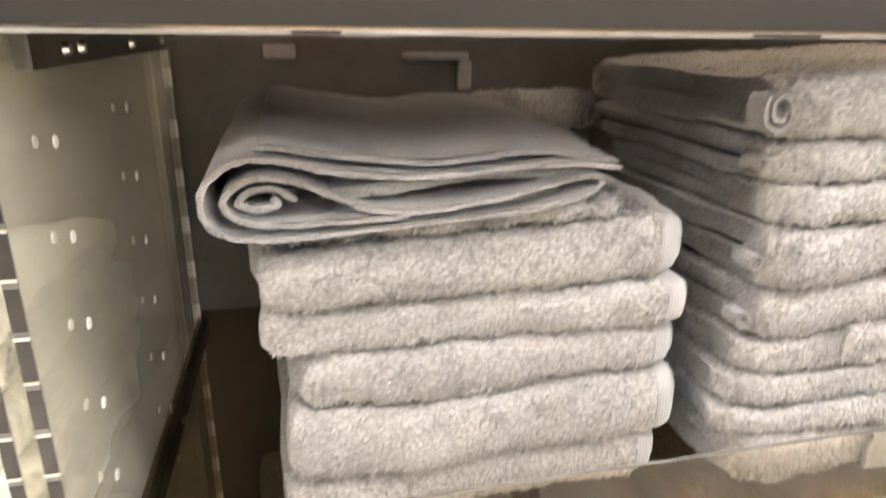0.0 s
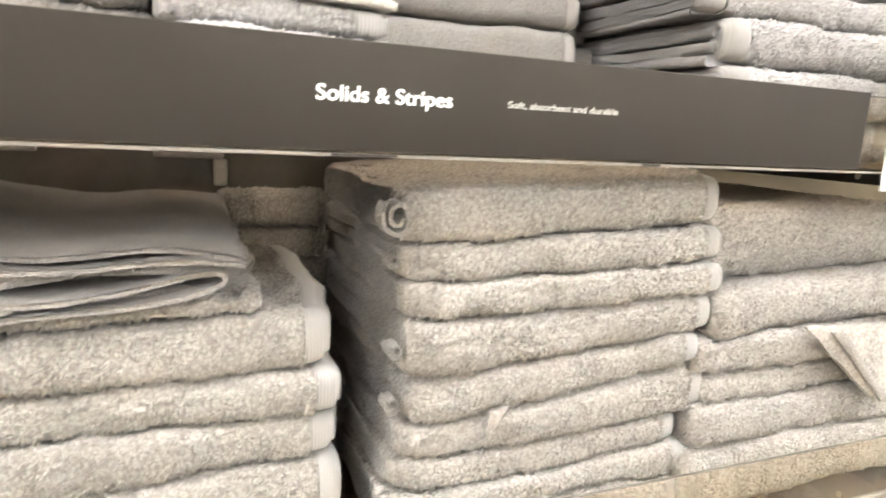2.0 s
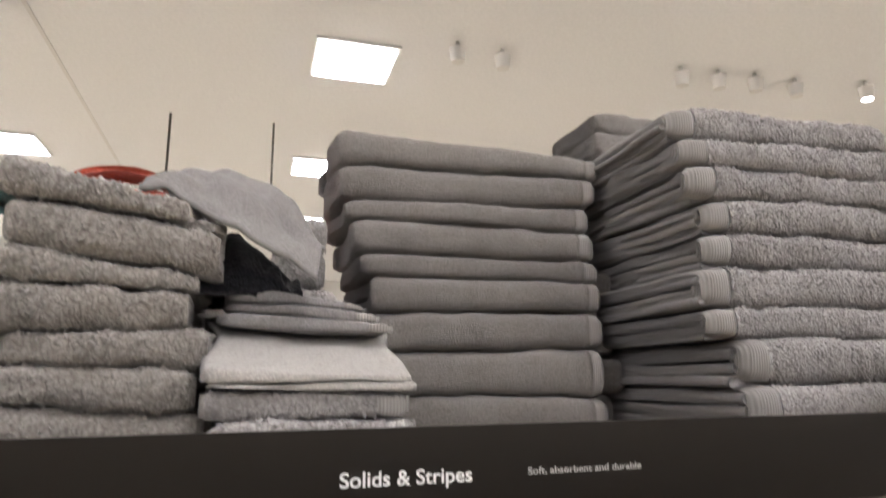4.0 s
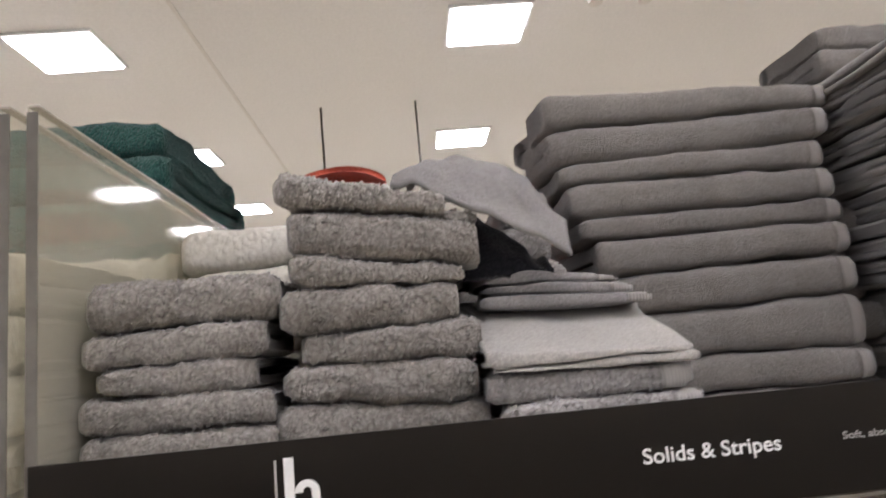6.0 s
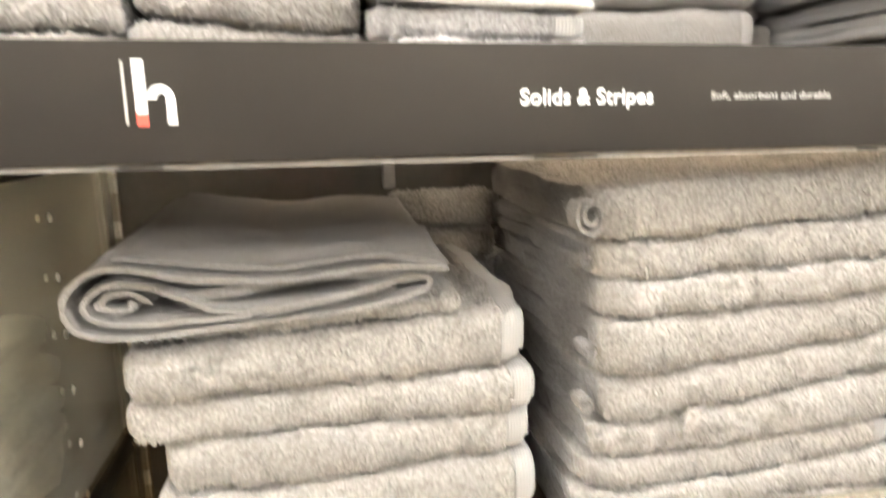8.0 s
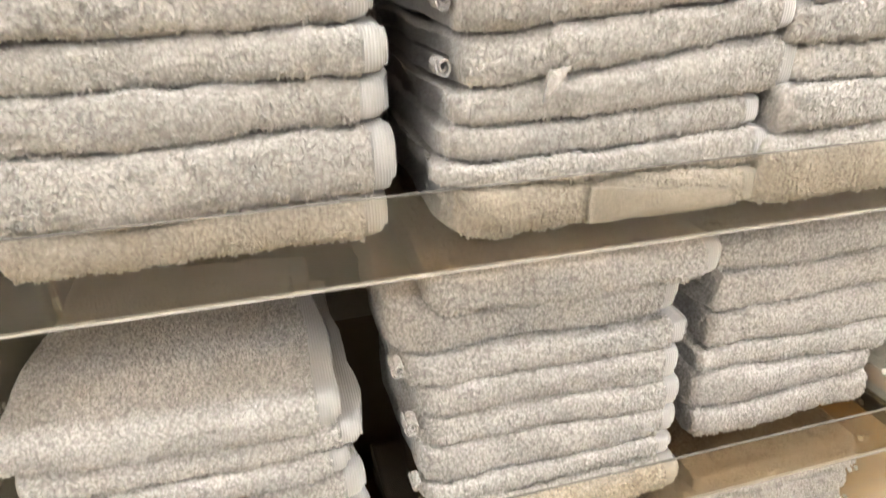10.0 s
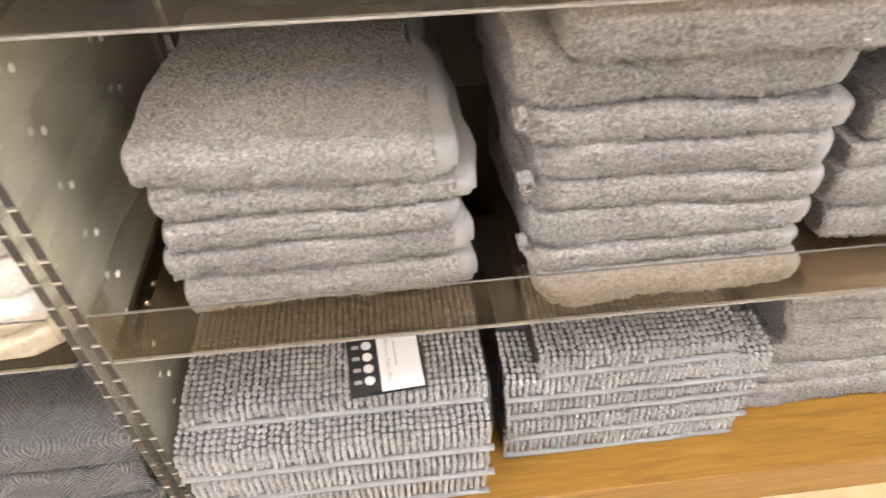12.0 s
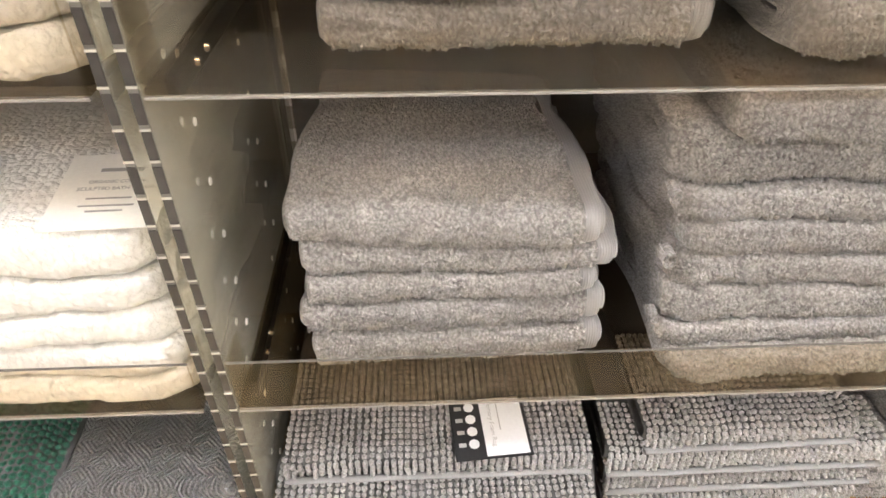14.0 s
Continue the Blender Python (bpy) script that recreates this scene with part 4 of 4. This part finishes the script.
def drape(name, label, front, back, material, group, hem, bulge=0.006, thick=0.005, seed=1, n=44):
    """A towel thrown over a pile: a sheet from its hanging front edge to its crest, with soft folds and a thick sewn edge."""
    F, B = smooth_path(front, 12), smooth_path(back, 12)
    pick = lambda L: np.stack([np.interp(np.linspace(0, 1, n), np.linspace(0, 1, len(L)), L[:, i]) for i in range(3)], 1)
    F, B = pick(F)[:, None], pick(B)[:, None]
    v = np.linspace(0, 1, 28)[None, :, None]
    P = F * (1 - v) + B * v
    u = np.linspace(0, 1, n)[:, None]
    P[..., 2] += bulge * np.sin(np.pi * v[..., 0]) + 0.009 * np.abs(np.sin(6 * u + 5 * v[..., 0])) * np.sin(np.pi * v[..., 0]) + 0.011 * vnoise(P, 0.045, seed) + 0.004 * vnoise(P, 0.018, seed + 3)
    P[..., 1] += 0.006 * vnoise(P, 0.03, seed + 1)
    under = P[:, ::-1] + np.array([0, 0.002, -thick])
    ob = tagged(link(name, grid_mesh(name, np.concatenate([P, under], 1), caps=True), material), label, "towel", group)
    t = np.linspace(0, 2 * np.pi, 8, endpoint=False)
    line = P[:, 0] + np.array([0, -0.001, -thick / 2])
    tube = line[:, None, :] + np.stack([0 * t, 0.0045 * np.cos(t), 0.0042 * np.sin(t)], 1)[None]
    link("hem", grid_mesh("hem", tube, caps=True), hem, ob, "thick sewn hem")
    return ob


drape("hand_towel", "light grey cloth thrown loosely over the washcloth pile", ((-0.2, 0.1, 1.846), (-0.15, 0.09, 1.826), (-0.095, 0.082, 1.802), (-0.05, 0.08, 1.77), (-0.016, 0.085, 1.748)),
      ((-0.18, 0.2, 1.868), (-0.135, 0.19, 1.894), (-0.09, 0.18, 1.89), (-0.045, 0.17, 1.862), (0.0, 0.155, 1.8)), DRAPE, "washcloths on the top shelf", PIPING, seed=12)
for k, r in enumerate((0.034, 0.027, 0.02)):
    a = np.linspace(math.pi, 0, 14)
    roll = cloth_sheet("washcloth", np.stack([-0.115 + 1.4 * r * np.cos(a), 1.862 + r * np.sin(a)], 1), 0.25, 0.36, 0.005, GREY_FLAT, seed=30 + k, ny=16)
    tagged(roll, "dark grey cloth curled over in an arch", "towel", "washcloths on the top shelf")
stack(evenly(-0.06, 0.02, T0, 1.87, 8, 0.004, 0.004), "pale grey cloth folded at the back of the shelf", "back row cloths on the top shelf", 0.3, 0.18, SILVER, None, name="washcloth", step=0.008)
G = "dense grey towel folded in a tall stack on the top shelf"
stack([(0.04, 0.487, 2.03, 2.02, 0.0), (0.042, 0.478, 1.972, 1.982, 0.0), (0.048, 0.47, 1.915, 1.93, 0.0), (0.07, 0.466, 1.887, 1.885, 0.0), (0.075, 0.478, 1.832, 1.835, 0.004), (0.09, 0.48, 1.8, 1.8, 0.0), (0.09, 0.478, 1.742, 1.745, 0.0), (0.1, 0.482, 1.68, 1.69, 0.0), (0.1, 0.48, 1.615, 1.61, 0.0), (0.1, 0.478, 1.565, 1.56, 0.0), (0, 0, T0, T0, 0)],
      G, "towels in the tall top stack", 0.34, 0.25, GREY_FLAT, HEM_FLAT, fluff=0.0016)
G = "grey terry towel folded with loose layered ends on the top shelf"
loose_rows = [(0.488, 0.9, 2.032, 2.04, 0.01), (0.505, 0.905, 1.982, 1.99, 0.0), (0.515, 0.9, 1.938, 1.94, 0.0), (0.525, 0.905, 1.89, 1.898, 0.0), (0.53, 0.9, 1.842, 1.84, 0.0), (0.51, 0.9, 1.79, 1.795, -0.01), (0.515, 0.9, 1.735, 1.74, -0.01), (0.54, 0.9, 1.69, 1.693, -0.02), (0.55, 0.9, 1.63, 1.63, -0.03), (0.56, 0.9, 1.57, 1.57, -0.02), (0, 0, T0, T0, 0)]
loose = stack(loose_rows, G, "towels in the loose top stack", 0.12, 0.42, SILVER, HEM_LOOSE, layers=3, mirror=True, band=0.035, pile_size=0.68, corners=((0.03, 0.012), (0.03, 0.014)))


def loose_end(parent, x, y0, y1, z0, z1, seed, count=3):
    """The side of a folded towel: thin leaves of cloth over one another, uneven and sagging at their noses."""
    rng = np.random.default_rng(seed)
    a = np.linspace(-np.pi / 2, np.pi / 2, 7)
    y = np.linspace(y0, y1, 26)[:, None]
    h = (z1 - z0) / count
    for k in range(count):
        t = h * rng.uniform(0.3, 0.46)
        nose = x - rng.uniform(0.0, 0.011) + 0.006 * np.clip((y - y0) / (y1 - y0), 0, 1)
        line = np.concatenate([nose + 0 * y, y, 0 * y + z0 + h * (k + 0.5)], 1)
        nose = nose + 0.007 * vnoise(line, 0.09, seed + k)[:, None]
        mid = line[:, 2:] + 0.25 * h * vnoise(line, 0.12, seed + k + 40)[:, None]
        sec_x = np.concatenate([[0.06], t * (1 - np.cos(a)), [0.06]])
        sec_z = np.concatenate([[-t], t * np.sin(a), [t]])
        sag = np.where(sec_x < 0.02, -0.35 * h, 0.0)
        P = np.stack([nose + sec_x[None], y + 0 * sec_x[None], mid + (sec_z + sag)[None]], -1)
        link("cloth_leaf", grid_mesh("cloth_leaf", P, caps=True), HEM_LOOSE if k % 2 else DRAPE, parent)


for i, (ob, (xl, _, zl, _, dy), (_, _, bl, _, _)) in enumerate(zip(loose, loose_rows[:-1], loose_rows[1:])):
    loose_end(ob, xl + 0.004, 0.145 + dy, 0.5, bl + 0.003, zl - 0.003, 60 + 7 * i)
stack(evenly(0.455, 0.545, T0, 1.83, 6, 0.012, 0.01), "dark grey towel rolled at the back of the shelf", "back row cloths on the top shelf", 0.4, 0.17, GREY_FLAT, None, step=0.008)
stack(evenly(0.5, 0.7, 2.034, 2.12, 2), "grey towel folded on the back of the stack", "towels in the loose top stack", 0.36, 0.18, GREY_FLAT, HEM_FLAT)
stack(evenly(-0.5, -0.315, T0, 1.86, 6, 0.004, 0.004), "cream towel folded at the back of the top shelf", "cream towels at the back", 0.32, 0.25, CREAM, None, step=0.008)
stack(evenly(-0.9, -0.565, T0, 1.86, 6, 0.004, 0.004), "cream towel folded at the back of the top shelf", "cream towels at the back", 0.47, 0.12, CREAM, None, step=0.008)
RED_X, RED_Z = -0.285, 1.936
a = np.linspace(math.pi * 0.92, math.pi * 0.08, 24)
red = cloth_sheet("washcloth", np.stack([RED_X + 0.075 * np.cos(a), RED_Z + 0.03 * np.sin(a)], 1), 0.44, 0.5, 0.009, CORAL, seed=21, ny=10, fluff=0.0003)
tagged(red, "coral red cloth edge arched behind the grey stack", "towel")
towel("hand_towel", "coral red folded cloth behind the grey stack", RED_X - 0.07, RED_X + 0.07, 0.44, 0.14, T0, RED_Z + 0.006, cloth=CORAL, step=0.006)

# ---- the neighbouring bays ----
G = "cream terry towel folded in a stack beyond the divider"
for b, top, n in ((A0, 1.27, 5), (B0, 0.86, 5), (T0, 1.8, 5)):
    stack(evenly(-0.99, -0.565, b, top, n, 0.008, 0.003), G, "cream towels in the next bay", 0.014, 0.42, CREAM, None, corners=((0.02, 0.01), (0.06, 0.05)), sag=0.008)
    stack(evenly(-1.45, -1.04, b, top - 0.02, n, 0.01, 0.003), G, "cream towels in the next bay", 0.016, 0.42, CREAM, HEM_CREAM, step=0.009)
    stack(evenly(0.985, 1.38, b, top, n, 0.01, 0.01), "white towel folded beyond the far divider", "white towels in the far bay", 0.05, 0.42, PALE, None, step=0.009)
sculpted = [(-0.825, -0.56, 0.402, 0.4), (-0.83, -0.565, 0.315, 0.315), (-0.83, -0.56, 0.22, 0.22)]
for (xl, xr, zl, zr), (bl, br) in zip(sculpted, ((0.317, 0.317), (0.222, 0.222), (DECK + 0.001, DECK + 0.001))):
    bath_mat("grey sculpted bath mat folded on the base deck", xl, xr, -0.012, 0.4, bl, zl, br, zr, MAT_DARK, "mats in the next bay", nubs=False)
bath_mat("dark green chenille bath mat folded on the base deck", -1.25, -0.82, 0.0, 0.4, DECK + 0.001, 0.4, DECK + 0.001, 0.4, MAT_GREEN, "mats in the next bay", 0.0125, 0.3)
back_shelf = part("rear_shelf", box_bm(-1.97, 2.35, 0.69, 1.25, SHELF_T + 0.002, SHELF_T + 0.01), PLATE)
tagged(back_shelf, "tinted acrylic shelf on the far side of the fixture", "shelf")
part("rear_support", box_bm(-1.97, 2.35, 0.69, 1.2, FLOOR_Z, SHELF_T), BACK, back_shelf, "brown panel")
stack(evenly(-0.98, -0.575, SHELF_T + 0.011, 2.09, 8, 0.012, 0.012), "dark teal green towel folded in a tall stack", "green towels on the far side", 0.47, 0.45, GREEN, None, step=0.008)

# card on the cream towels
card = part("paper_label", box_bm(-0.062, 0.062, -0.075, 0.075, 0, 0.0012, 0.0003), CREAM_CARD)
tagged(card, "white paper card lying on the cream towels", "label")
flat = lambda x, y: pose(x, y, 0.0016)
part("printed_bar", box_bm(-0.022, 0.028, 0.036, 0.043, 0.0013, 0.0017), INK, card)
words("ORGANIC COTTON", 0, 0, 0.009, 0.066, INK, card, turn=flat(-0.03, 0.012))
words("SCULPTED BATH TOWEL", 0, 0, 0.009, 0.088, INK, card, turn=flat(-0.04, -0.002))
for y, w in ((-0.02, 0.05), (-0.034, 0.06), (-0.044, 0.04)):
    part("printed_bar", box_bm(-w / 2, w / 2, y, y + 0.003, 0.0013, 0.0017), INK, card)
card.matrix_basis = pose(-0.622, 0.098, 0.866, 3, 2, 5)

# rods that hang from the ceiling far behind
for x in (-0.92, 0.045):
    rod = part("hanging_rod", box_bm(x - 0.011, x + 0.011, 5.7, 5.722, 3.1, CEIL_Z + 0.003), STEEL)
    tagged(rod, "thin dark rod hanging from the ceiling", "rod", "sign rods")
